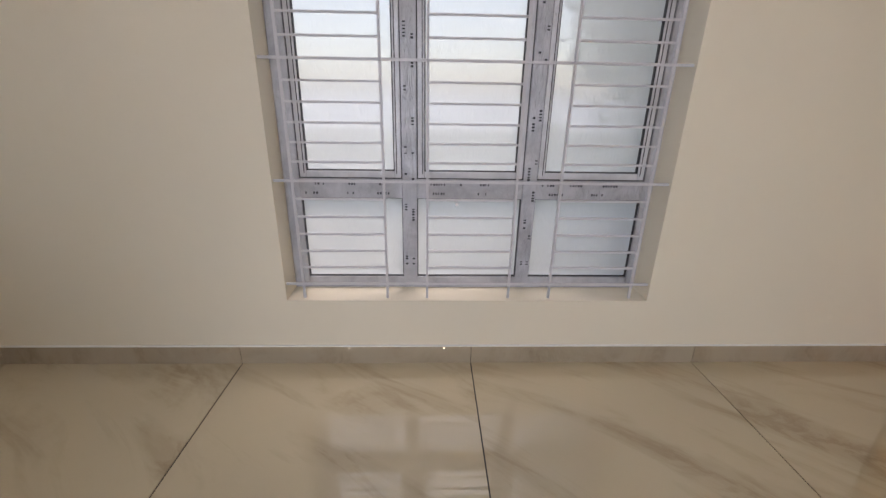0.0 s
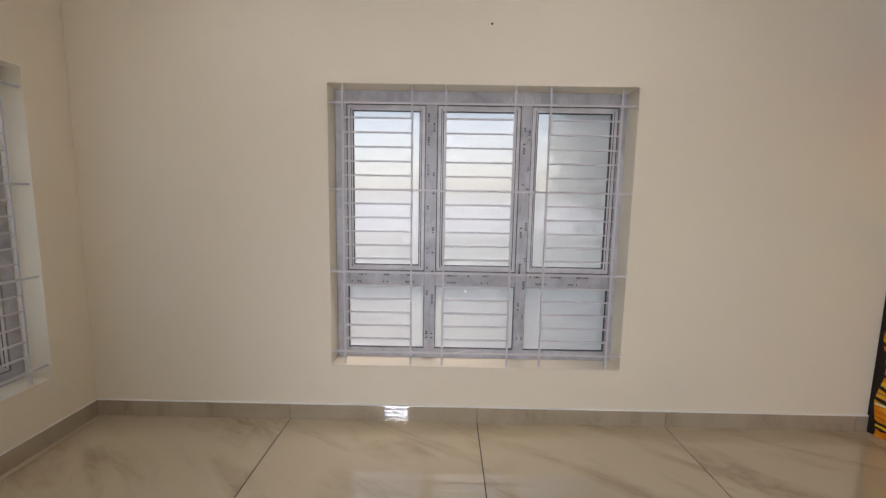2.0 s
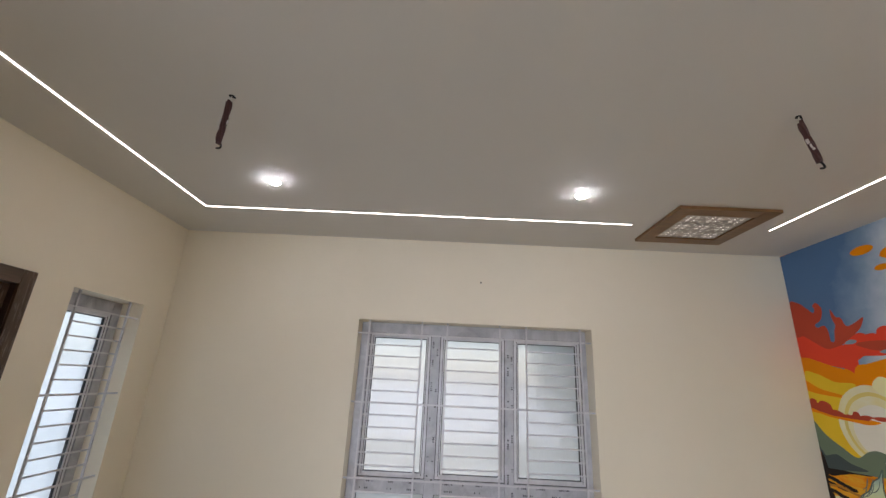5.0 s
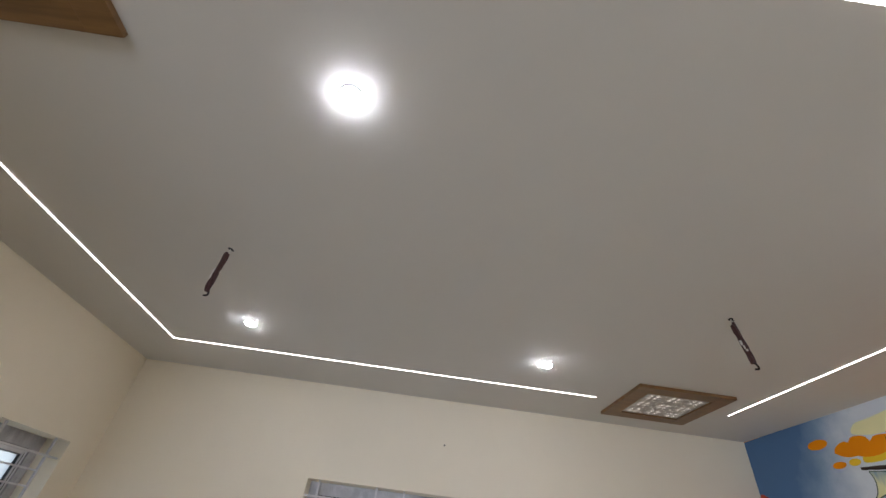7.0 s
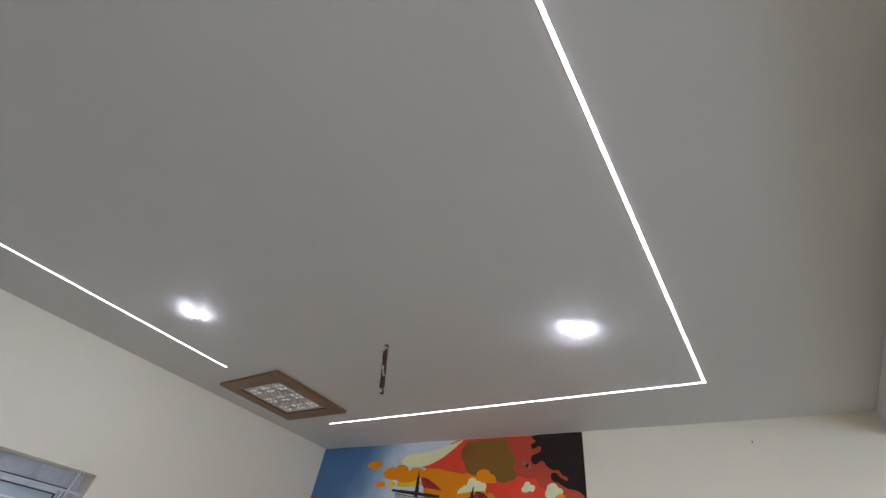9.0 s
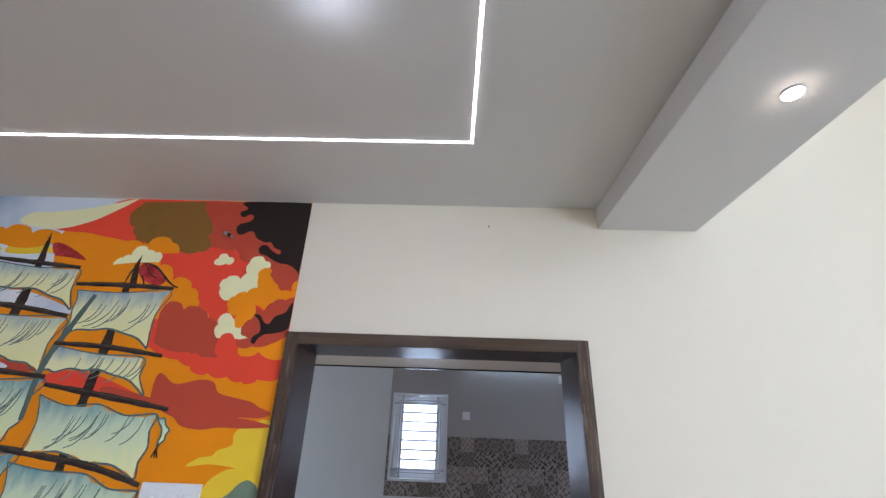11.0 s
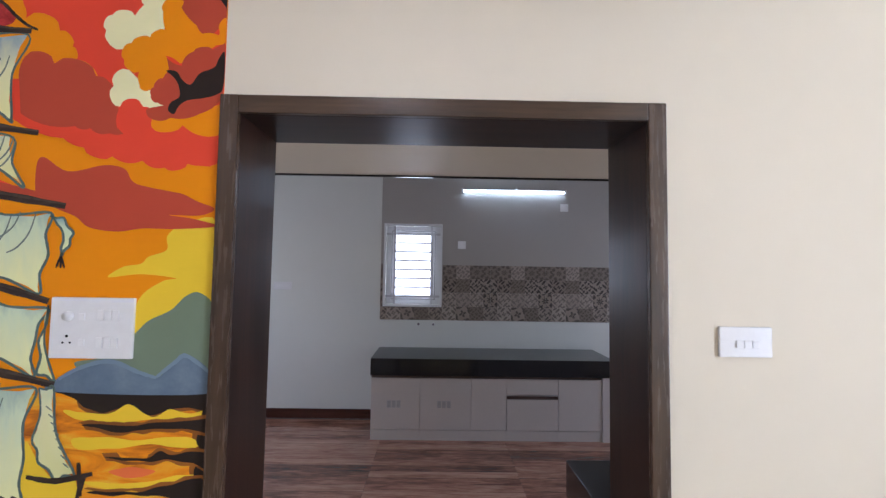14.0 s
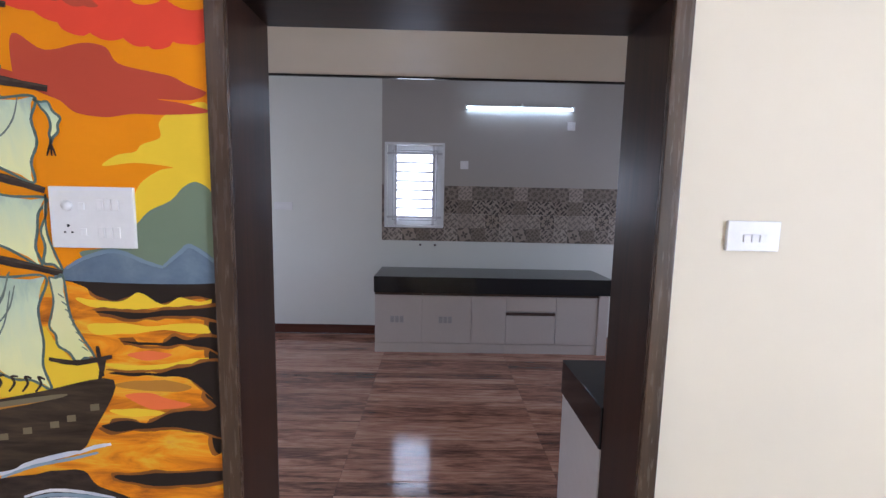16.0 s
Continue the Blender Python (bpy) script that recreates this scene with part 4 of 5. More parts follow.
P_ORANGE = pigment("paint_orange", (0.95, 0.29, 0.0))
P_RED = pigment("paint_red", (0.88, 0.075, 0.035))
P_MAROON = pigment("paint_maroon", (0.55, 0.075, 0.038))
P_BLACK = pigment("paint_black", (0.026, 0.017, 0.014))
P_YELLOW = pigment("paint_yellow", (0.90, 0.60, 0.035))
P_CREAM = pigment("paint_cream", (0.90, 0.86, 0.50))
P_SUN = pigment("paint_sun", (0.90, 0.80, 0.42), (0.92, 0.88, 0.66))
P_OLIVE = pigment("paint_olive", (0.264, 0.126, 0.026))
P_WHITE = pigment("paint_white", (0.86, 0.86, 0.88), (0.60, 0.64, 0.74))
P_GREEN = pigment("paint_green", (0.18, 0.24, 0.165))
P_BLUEGREY = pigment("paint_blue_grey", (0.10, 0.15, 0.22), (0.19, 0.26, 0.33))
P_HULL = pigment("paint_hull", (0.026, 0.016, 0.012), (0.085, 0.055, 0.034), (2, 2, 14))
P_BROWN = pigment("paint_brown", (0.028, 0.018, 0.014), (0.07, 0.045, 0.035), (20, 6, 20))
P_SAIL = canvas("paint_sail", (0.90, 0.86, 0.42), (0.86, 0.84, 0.50), (0.27, 0.40, 0.50))
P_TEAL = canvas("paint_teal_sail", (0.88, 0.88, 0.46), (0.66, 0.77, 0.54), (0.15, 0.32, 0.38))
P_TEALDARK = pigment("paint_dark_teal", (0.11, 0.165, 0.145))
P_FLAG = pigment("paint_flag", (0.70, 0.06, 0.06), (0.22, 0.01, 0.012), (12, 12, 12))
P_CORAL = pigment("paint_coral", (0.920, 0.192, 0.060))
P_OCHRE = pigment("paint_ochre", (0.540, 0.228, 0.036))
P_PORT = pigment("paint_gun_port", (0.20, 0.165, 0.10))
P_JIB = canvas("paint_jib", (0.80, 0.79, 0.38), (0.82, 0.80, 0.44), (0.70, 0.74, 0.48))
P_BLUE = blue_sky("paint_sky")
P_SEA = sunset_sea("paint_sea")
P_YELLOWPALE = pigment("paint_pale_yellow", (0.82, 0.68, 0.22))
P_HILLRIM = pigment("paint_hill_rim", (0.19, 0.27, 0.35))
P_CORE = pigment("paint_sun_core", (0.90, 0.86, 0.74))
P_HILLDARK = pigment("paint_dark_hill", (0.075, 0.10, 0.10))
P_UMBER = pigment("paint_umber", (0.24, 0.085, 0.022), (0.40, 0.13, 0.02))
P_RIM = pigment("paint_pale_blue", (0.27, 0.37, 0.46))
P_SPAR = pigment("paint_spar_light", (0.095, 0.068, 0.055), (0.055, 0.038, 0.030), (20, 20, 20))
CREASE = pigment("paint_crease", (0.17, 0.22, 0.18))

mural = tagged(holder("wall_mural"), "painted mural of a sailing ship at sunset covering the wall", "mural")
MURAL_END = 2.362


def curve(pts, closed, steps=5):
    """Catmull-Rom through the points."""
    n, out = len(pts), []
    for i in range(n if closed else n - 1):
        if closed:
            p = [pts[(i + k - 1) % n] for k in range(4)]
        else:
            p = [pts[max(0, min(n - 1, i + k - 1))] for k in range(4)]
        for s in range(steps):
            q = s / steps
            out.append(tuple(0.5 * (2 * p[1][a] + (p[2][a] - p[0][a]) * q + (2 * p[0][a] - 5 * p[1][a] + 4 * p[2][a] - p[3][a]) * q * q
                                    + (3 * p[1][a] - p[0][a] - 3 * p[2][a] + p[3][a]) * q ** 3) for a in (0, 1)))
    if not closed:
        out.append(pts[-1])
    return out


def puffs(pts, swell=0.30):
    """Scalloped outline: every side swells outwards as a round puff."""
    area = sum(a[0] * b[1] - b[0] * a[1] for a, b in zip(pts, pts[1:] + pts[:1]))
    side, out = (1 if area > 0 else -1), []
    for a, b in zip(pts, pts[1:] + pts[:1]):
        d = (b[0] - a[0], b[1] - a[1])
        for s in range(6):
            q = s / 6
            h = swell * math.sqrt(max(0.0, math.sin(math.pi * q))) * side * (1 if math.hypot(*d) < 0.3 else 0.3)
            out.append((a[0] + d[0] * q + d[1] * h, a[1] + d[1] * q - d[0] * h))
    return out


def arcs(pts, steps=7):
    """Outline of round arcs; each point carries the bulge of the side that follows it."""
    area = sum(a[0] * b[1] - b[0] * a[1] for a, b in zip(pts, pts[1:] + pts[:1]))
    side, out = (1 if area > 0 else -1), []
    for a, b in zip(pts, pts[1:] + pts[:1]):
        d = (b[0] - a[0], b[1] - a[1])
        for s in range(steps if a[2] else 1):
            q = s / steps
            h = 4 * a[2] * q * (1 - q) * side
            if abs(a[2]) > 0.15:
                h = a[2] * side * math.sqrt(max(0.0, 1 - (2 * q - 1) ** 2))
            out.append((a[0] + d[0] * q + d[1] * h, a[1] + d[1] * q - d[0] * h))
    return out


def on_mural(u, v, layer):
    return (EAST - 0.0008 - 0.00028 * layer, -min(max(u, 0.002), MURAL_END), min(max(v, 0.002), TOP - 0.002))


LAYERS = {}


def blot(name, material, layer, *pts, smooth=True):
    """A flat painted shape; u runs from the room corner, v up from the floor."""
    n = LAYERS[layer] = LAYERS.get(layer, 0) + 1
    lift = layer + min(0.95, 0.006 * n)
    loop = arcs(pts) if smooth == "arcs" else puffs(pts) if smooth == "puffs" else puffs(pts, -0.09) if smooth == "sail" else curve(pts, True) if smooth else list(pts)
    if name in ("streak", "glint", "wave", "sea_foam", "horizon", "shade"):
        loop = [(u + 0.005 * noise.noise((u * 22, v * 22, layer)), v + 0.006 * noise.noise((u * 16, v * 40, layer + 9))) for u, v in loop]
    if material is P_BLACK and name in ("streak", "shade", "horizon"):
        mid = sum(v for _, v in loop) / len(loop)
        cu = sum(u for u, _ in loop) / len(loop)
        soft = [(cu + (u - cu) * 1.05 - (0.012 if name == "shade" and u < 2.355 else 0), v + (0.009 if v > mid else -0.009) + 0.007 * noise.noise((u * 30, v * 30, 3))) for u, v in loop]
        blot(name + "_edge", P_UMBER, layer - 0.45, *soft, smooth=False)
    flat = [Vector((min(max(u, 0.002), MURAL_END), min(max(v, 0.002), TOP - 0.002))) for u, v in loop]
    co, _, faces, *_ = geometry.delaunay_2d_cdt(flat, [], [list(range(len(flat)))], 1, 0.0004)
    bm = bmesh.new()
    vs = [bm.verts.new(on_mural(p.x, p.y, lift)) for p in co]
    for f in faces:
        bm.faces.new([vs[k] for k in reversed(f)])
    return part(name, bm, material, mural)


def spot(name, material, layer, c, a, b):
    return blot(name, material, layer, *[(c[0] + a * math.cos(k * 0.785), c[1] + b * math.sin(k * 0.785)) for k in range(8)])


def rope(name, material, layer, width, *pts, parent=None):
    """A brush stroke that thins towards its ends."""
    line = curve(pts, False, 6)
    bm = bmesh.new()
    n = LAYERS[layer] = LAYERS.get(layer, 0) + 1
    lift = layer + min(0.95, 0.006 * n)
    rows = []
    for i, p in enumerate(line):
        a, b = line[max(0, i - 1)], line[min(len(line) - 1, i + 1)]
        d = Vector((b[0] - a[0], b[1] - a[1])).normalized()
        s = i / (len(line) - 1)
        w = width / 2 * (0.55 + 0.45 * math.sin(math.pi * min(1, max(0, s * 0.9 + 0.05)))) * (1 + 0.12 * math.sin(i * 2.3))
        rows.append([bm.verts.new(on_mural(p[0] - d.y * w * k, p[1] + d.x * w * k, lift)) for k in (-1, 1)])
    for (a, b), (c, d) in zip(rows, rows[1:]):
        bm.faces.new((a, b, d, c))
    spar = part(name, bm, material, parent or mural)
    if name in ("yard", "boom"):
        rope("highlight", P_SPAR, layer + 1, width * 0.3, *[(u, v + width * 0.22) for u, v in pts], parent=spar)
    return spar


def sail(name, material, layer, *pts):
    """A sail with a dark outline and brushed creases."""
    s = blot(name, material, layer, *pts, smooth="sail")
    ring = puffs(pts, -0.09)[::3]
    rope("outline", P_TEALDARK, layer + 1, 0.008, *ring, ring[0], parent=s)
    us, vs = [p[0] for p in pts], [p[1] for p in pts]
    u0, u1, v0, v1 = min(us), max(us), min(vs), max(vs)
    if u1 - u0 < 0.15:
        return s
    rr = random.Random(int(u0 * 1000 + v0 * 77))
    for k in range(int((u1 - u0) / 0.042)):
        a = u0 + (u1 - u0) * rr.uniform(0.30, 0.93)
        top = v1 - (v1 - v0) * rr.uniform(0.16, 0.30)
        ln = (v1 - v0) * rr.uniform(0.25, 0.5)
        run = min(ln * rr.uniform(0.5, 1.0), (a - u0) * 0.75)
        rope("crease", CREASE, layer + 1, 0.005, (a, top), (a - run * 0.22, top - ln * 0.5), (a - run * 0.62, top - ln * 0.86), (a - run, top - ln), parent=s)
    return s


blot("ground_coat", P_ORANGE, 0, (0, 0), (MURAL_END, 0), (MURAL_END, TOP), (0, TOP), smooth=False)
blot("sea", P_SEA, 1, (0, 0), (MURAL_END, 0), (MURAL_END, 1.22), (1.9, 1.25), (1.2, 1.24), (0.4, 1.22), (0, 1.22), smooth=False)
blot("sky", P_BLUE, 1, (0.00, 1.90), (0.00, 2.75), (1.45, 2.75), (1.29, 2.64), (1.16, 2.54), (1.19, 2.34), (1.02, 2.26), (0.88, 2.20), (0.79, 2.03), (0.74, 1.93))
blot("cloud", P_CREAM, 3, (0.93, 2.61), (0.97, 2.66), (1.08, 2.67), (1.23, 2.69), (1.39, 2.73), (1.48, 2.75), (1.34, 2.65), (1.26, 2.61), (1.16, 2.58), (1.05, 2.58))
blot("cloud", P_RED, 2, (1.43, 2.75), (1.96, 2.75), (2.04, 2.67), (2.10, 2.49), (2.24, 2.42), (2.35, 2.34), (2.36, 2.07), (2.35, 1.91), (2.20, 1.93), (2.04, 1.99), (1.87, 1.98), (1.72, 2.07), (1.71, 2.23), (1.76, 2.30), (1.68, 2.48), (1.56, 2.51), (1.33, 2.55), (1.12, 2.58), (1.29, 2.64))
spot("cloud", P_ORANGE, 4, (0.66, 2.60), 0.08, 0.03)
spot("cloud", P_ORANGE, 4, (0.76, 2.46), 0.05, 0.02)
spot("cloud", P_YELLOW, 4, (0.87, 2.46), 0.04, 0.02)
blot("cloud", P_YELLOW, 4, (0.93, 2.45), (0.96, 2.50), (1.09, 2.50), (1.25, 2.43), (1.16, 2.45), (1.03, 2.44))
blot("cloud", P_MAROON, 4, (1.84, 1.83), (1.84, 1.90), (1.86, 1.92), (1.93, 1.88), (2.03, 1.90), (2.09, 1.89), (2.12, 1.85), (2.21, 1.83), (2.26, 1.82), (2.30, 1.80), (2.35, 1.78), (2.31, 1.76), (2.22, 1.76), (2.29, 1.75), (2.36, 1.73), (2.25, 1.72), (2.15, 1.72), (2.08, 1.71), (2.00, 1.72), (1.96, 1.75), (1.91, 1.77), (1.85, 1.80))
blot("cloud", P_YELLOW, 3, (2.06, 1.58), (2.10, 1.61), (2.15, 1.62), (2.17, 1.64), (2.22, 1.66), (2.22, 1.70), (2.26, 1.73), (2.36, 1.74), (2.36, 1.49), (2.14, 1.42), (2.15, 1.52), (2.21, 1.57), (2.25, 1.58), (2.15, 1.59))
blot("hill", P_GREEN, 4, (1.98, 1.34), (2.07, 1.36), (2.14, 1.42), (2.18, 1.46), (2.24, 1.49), (2.28, 1.53), (2.32, 1.54), (2.36, 1.49), (2.36, 1.30), (2.20, 1.29), (2.05, 1.30))
blot("hill", P_BLUEGREY, 5, (1.93, 1.29), (2.00, 1.33), (2.08, 1.35), (2.16, 1.32), (2.21, 1.30), (2.26, 1.35), (2.29, 1.37), (2.36, 1.32), (2.36, 1.26), (1.94, 1.26))
blot("cloud", P_RED, 3, (0.00, 2.12), (0.07, 2.12), (0.19, 2.03), (0.37, 2.01), (0.44, 1.97), (0.44, 1.81), (0.36, 1.85), (0.24, 1.88), (0.07, 1.94), (0.00, 1.96))
blot("flame", P_MAROON, 4, (0.00, 2.36), (0.08, 2.352), (0.146, 2.30), (0.194, 2.258), (0.212, 2.284), (0.20, 2.308), (0.234, 2.326), (0.268, 2.288), (0.266, 2.24), (0.238, 2.195), (0.190, 2.172), (0.207, 2.148), (0.262, 2.156), (0.284, 2.115), (0.287, 2.046), (0.316, 2.042), (0.331, 2.107), (0.348, 2.150), (0.333, 2.20), (0.335, 2.262), (0.365, 2.205), (0.402, 2.190), (0.428, 2.132), (0.49, 2.145), (0.556, 2.174), (0.525, 2.112), (0.475, 2.07), (0.46, 2.03), (0.40, 2.02), (0.31, 2.0), (0.24, 1.995), (0.155, 2.045), (0.07, 2.10), (0.00, 2.115))
blot("cloud", P_ORANGE, 2, (0.00, 1.96), (0.07, 1.95), (0.24, 1.88), (0.44, 1.81), (0.44, 1.69), (0.36, 1.75), (0.24, 1.77), (0.10, 1.82), (0.00, 1.81))
blot("cloud", P_YELLOW, 2, (0.00, 1.82), (0.10, 1.83), (0.24, 1.77), (0.44, 1.71), (0.45, 1.28), (0.29, 1.29), (0.11, 1.39), (0.00, 1.49))
blot("cloud", P_ORANGE, 3, (0.00, 1.78), (0.12, 1.72), (0.33, 1.67), (0.22, 1.67), (0.00, 1.71))
blot("cloud", P_ORANGE, 5, (0.00, 1.605), (0.07, 1.575), (0.17, 1.552), (0.32, 1.542), (0.42, 1.538), (0.50, 1.525), (0.42, 1.505), (0.32, 1.515), (0.17, 1.532), (0.07, 1.553), (0.00, 1.566))
blot("cloud", P_MAROON, 6, (0.00, 1.590, 0.1), (0.0, 1.640, 0.35), (0.066, 1.620, 0.3), (0.181, 1.584, 0.1), (0.264, 1.558, 0.05), (0.316, 1.558, 0.45), (0.372, 1.556, 0.1), (0.46, 1.552, 0), (0.42, 1.530, 0), (0.32, 1.534, 0), (0.169, 1.545, 0), (0.07, 1.568, 0), smooth="arcs")
blot("hill", P_GREEN, 4.5, (0.00, 1.476), (0.012, 1.492), (0.056, 1.437), (0.111, 1.391), (0.18, 1.35), (0.281, 1.296), (0.357, 1.337), (0.43, 1.356), (0.52, 1.33), (0.60, 1.28), (0.60, 1.22), (0.00, 1.22))
blot("hill", P_HILLDARK, 5.6, (0.00, 1.320), (0.025, 1.304), (0.045, 1.276), (0.10, 1.290), (0.142, 1.292), (0.19, 1.268), (0.232, 1.25), (0.331, 1.222), (0.00, 1.20))
sail("sail", P_TEAL, 7, (0.19, 1.00), (0.25, 1.07), (0.35, 1.17), (0.43, 1.25), (0.43, 1.00), (0.35, 0.99), (0.26, 0.97))
rope("boom", P_BROWN, 8, 0.03, (0.14, 0.99), (0.24, 0.92), (0.35, 0.87), (0.42, 0.81))
blot("shadow", P_BLACK, 3, (0.00, 1.22), (0.05, 1.22), (0.35, 1.23), (0.35, 1.20), (0.23, 1.19), (0.14, 1.17), (0.05, 1.15), (0.00, 1.19))
rope("streak", P_BLACK, 4, 0.018, (0.00, 1.11), (0.05, 1.10), (0.14, 1.08), (0.23, 1.09))
rope("streak", P_BLACK, 4, 0.03, (0.00, 0.82), (0.07, 0.83), (0.22, 0.80), (0.35, 0.81), (0.42, 0.81))
rope("streak", P_BLACK, 4, 0.025, (0.00, 0.60), (0.08, 0.57), (0.22, 0.55), (0.34, 0.57))
rope("streak", P_BLACK, 4, 0.04, (0.00, 0.41), (0.10, 0.39), (0.22, 0.35), (0.34, 0.34))
rope("streak", P_WHITE, 5, 0.03, (0.00, 0.48), (0.10, 0.46), (0.22, 0.43), (0.34, 0.45))
rope("streak", P_BLACK, 4, 0.05, (0.00, 0.09), (0.09, 0.07), (0.24, 0.10))
rope("streak", P_YELLOW, 4, 0.03, (0.00, 0.37), (0.06, 0.32), (0.21, 0.27), (0.34, 0.25))
rope("streak", P_OCHRE, 4, 0.03, (0.00, 0.69), (0.14, 0.71), (0.34, 0.72))
rope("streak", P_OCHRE, 4, 0.03, (0.00, 0.97), (0.14, 0.94), (0.35, 0.90))
sail("sail", P_SAIL, 7, (0.93, 2.40), (1.33, 2.37), (1.36, 2.18), (1.24, 2.24), (1.06, 2.27), (0.89, 2.25), (0.94, 2.33))
blot("gap", P_WHITE, 6, (0.87, 2.22), (0.96, 2.25), (1.12, 2.26), (1.34, 2.19), (1.35, 2.16), (1.06, 2.19))
sail("sail", P_SAIL, 7, (0.83, 2.18), (1.36, 2.14), (1.33, 1.91), (1.19, 1.95), (1.01, 1.98), (0.82, 1.96), (0.73, 1.95), (0.79, 2.03))
blot("gap", P_MAROON, 6, (0.75, 1.91), (0.83, 1.97), (1.12, 1.96), (1.33, 1.91))
blot("gap", P_WHITE, 6, (0.93, 1.92), (0.91, 1.97), (1.12, 1.95), (1.18, 1.92))
sail("sail", P_TEAL, 7, (0.78, 1.89), (1.37, 1.88), (1.34, 1.72), (1.29, 1.64), (1.08, 1.63), (0.86, 1.63), (0.84, 1.74))
sail("sail", P_SAIL, 7, (1.36, 2.27), (1.79, 2.28), (1.76, 2.04), (1.76, 2.02), (1.64, 2.08), (1.49, 2.09), (1.37, 2.07), (1.37, 2.18))
blot("gap", P_ORANGE, 6, (1.35, 2.04), (1.37, 2.08), (1.56, 2.09), (1.76, 2.03), (1.75, 2.00))
sail("sail", P_SAIL, 7, (1.36, 2.02), (1.76, 1.98), (1.81, 1.83), (1.64, 1.91), (1.52, 1.92), (1.40, 1.91), (1.34, 1.92))
blot("gap", P_RED, 6, (1.38, 1.86), (1.40, 1.91), (1.56, 1.91), (1.82, 1.82), (1.83, 1.79))
rope("yard", P_BROWN, 9, 0.023, (0.89, 2.42), (1.10, 2.40), (1.33, 2.38))
rope("yard", P_BROWN, 9, 0.025, (0.80, 2.21), (1.08, 2.19), (1.36, 2.15))
rope("yard", P_BROWN, 9, 0.026, (0.68, 1.89), (0.94, 1.92), (1.37, 1.89))
rope("yard", P_BROWN, 9, 0.023, (1.34, 2.30), (1.56, 2.30), (1.80, 2.29))
rope("yard", P_BROWN, 9, 0.023, (1.35, 2.03), (1.59, 2.02), (1.84, 1.99))
rope("yard", P_BROWN, 9, 0.025, (1.38, 1.86), (1.67, 1.82), (1.93, 1.78))
rope("mast", P_BROWN, 6, 0.05, (1.125, 2.44), (1.12, 2.22), (1.09, 1.93), (1.08, 1.69))
rope("mast", P_BROWN, 6, 0.045, (1.58, 2.31), (1.58, 2.04), (1.57, 1.84), (1.56, 1.65))
blot("flag", P_FLAG, 8, (1.15, 2.50), (1.22, 2.49), (1.34, 2.42), (1.25, 2.43), (1.18, 2.44))
rope("rope", P_TEALDARK, 8, 0.03, (1.45, 2.25), (1.39, 2.09), (1.34, 1.93), (1.34, 1.72))
rope("rope", P_TEALDARK, 8, 0.02, (0.97, 1.96), (0.89, 1.84), (0.82, 1.68))
sail("sail", P_TEAL, 7, (1.38, 1.82), (1.64, 1.79), (1.89, 1.76), (1.89, 1.64), (1.87, 1.53), (1.66, 1.58), (1.40, 1.60))
blot("gap", P_MAROON, 6, (1.64, 1.86), (1.85, 1.82), (1.86, 1.79), (1.65, 1.81))
sail("pennant", P_TEAL, 8, (1.888, 1.752), (1.927, 1.746), (1.957, 1.705), (1.948, 1.668), (1.925, 1.632), (1.925, 1.662), (1.928, 1.700), (1.910, 1.728))
for du in (-0.012, 0.001, 0.012):
    rope("tassel", P_BROWN, 9, 0.006, (1.926, 1.638), (1.926 + du * 0.5, 1.622), (1.926 + du, 1.604))
for k in range(8):
    u, v = 1.912 + 0.008 * k, 1.222 - 0.022 * k
    rope("dash", CREASE, 10, 0.004, (u, v), (u + 0.016, v - 0.012))
rope("yard", P_BROWN, 9, 0.025, (1.34, 1.61), (1.67, 1.57), (1.90, 1.51))
sail("sail", P_TEAL, 7, (1.36, 1.57), (1.68, 1.54), (1.90, 1.49), (1.87, 1.40), (1.87, 1.30), (1.65, 1.37), (1.38, 1.38))
sail("jib", P_JIB, 8, (1.90, 1.50), (1.93, 1.29), (1.88, 1.31), (1.88, 1.40))
rope("yard", P_BROWN, 9, 0.026, (1.32, 1.38), (1.63, 1.34), (1.93, 1.28))
sail("sail", P_TEAL, 7, (1.34, 1.35), (1.63, 1.31), (1.88, 1.27), (1.86, 1.08), (1.87, 0.94), (1.76, 0.97), (1.55, 1.03), (1.34, 1.05))
sail("jib", P_JIB, 8, (1.89, 1.27), (1.93, 1.27), (2.00, 1.04), (1.95, 1.02), (1.90, 1.07), (1.88, 1.13))
blot("gap", P_YELLOW, 6, (1.86, 1.12), (1.90, 1.07), (1.95, 1.02), (2.00, 1.03), (2.00, 0.95), (1.87, 0.93))
blot("gap", P_YELLOW, 6, (0.75, 1.02), (1.60, 1.04), (1.73, 0.99), (1.87, 0.94), (1.72, 0.91), (1.20, 0.86), (0.75, 0.90))
rope("bowsprit", P_BROWN, 9, 0.016, (1.87, 1.03), (1.95, 1.02), (2.05, 1.04))
rope("rigging", P_BROWN, 9, 0.014, (2.01, 1.07), (2.02, 0.98))
rope("rigging", P_BROWN, 9, 0.014, (2.03, 1.04), (2.01, 0.97))
blot("hull", P_HULL, 8, (0.50, 1.02), (0.72, 0.96), (1.05, 0.86), (1.37, 0.84), (1.60, 0.88), (1.83, 0.93), (2.05, 0.97), (1.98, 0.81), (1.92, 0.74), (1.70, 0.68), (1.30, 0.62), (0.85, 0.62), (0.62, 0.70))
rope("plank", P_OCHRE, 9, 0.012, (1.48, 0.84), (1.71, 0.88), (1.86, 0.91))
blot("streak", P_BLACK, 5, (2.03, 0.67), (2.19, 0.68), (2.36, 0.69), (2.36, 0.66), (2.20, 0.64), (2.08, 0.65))
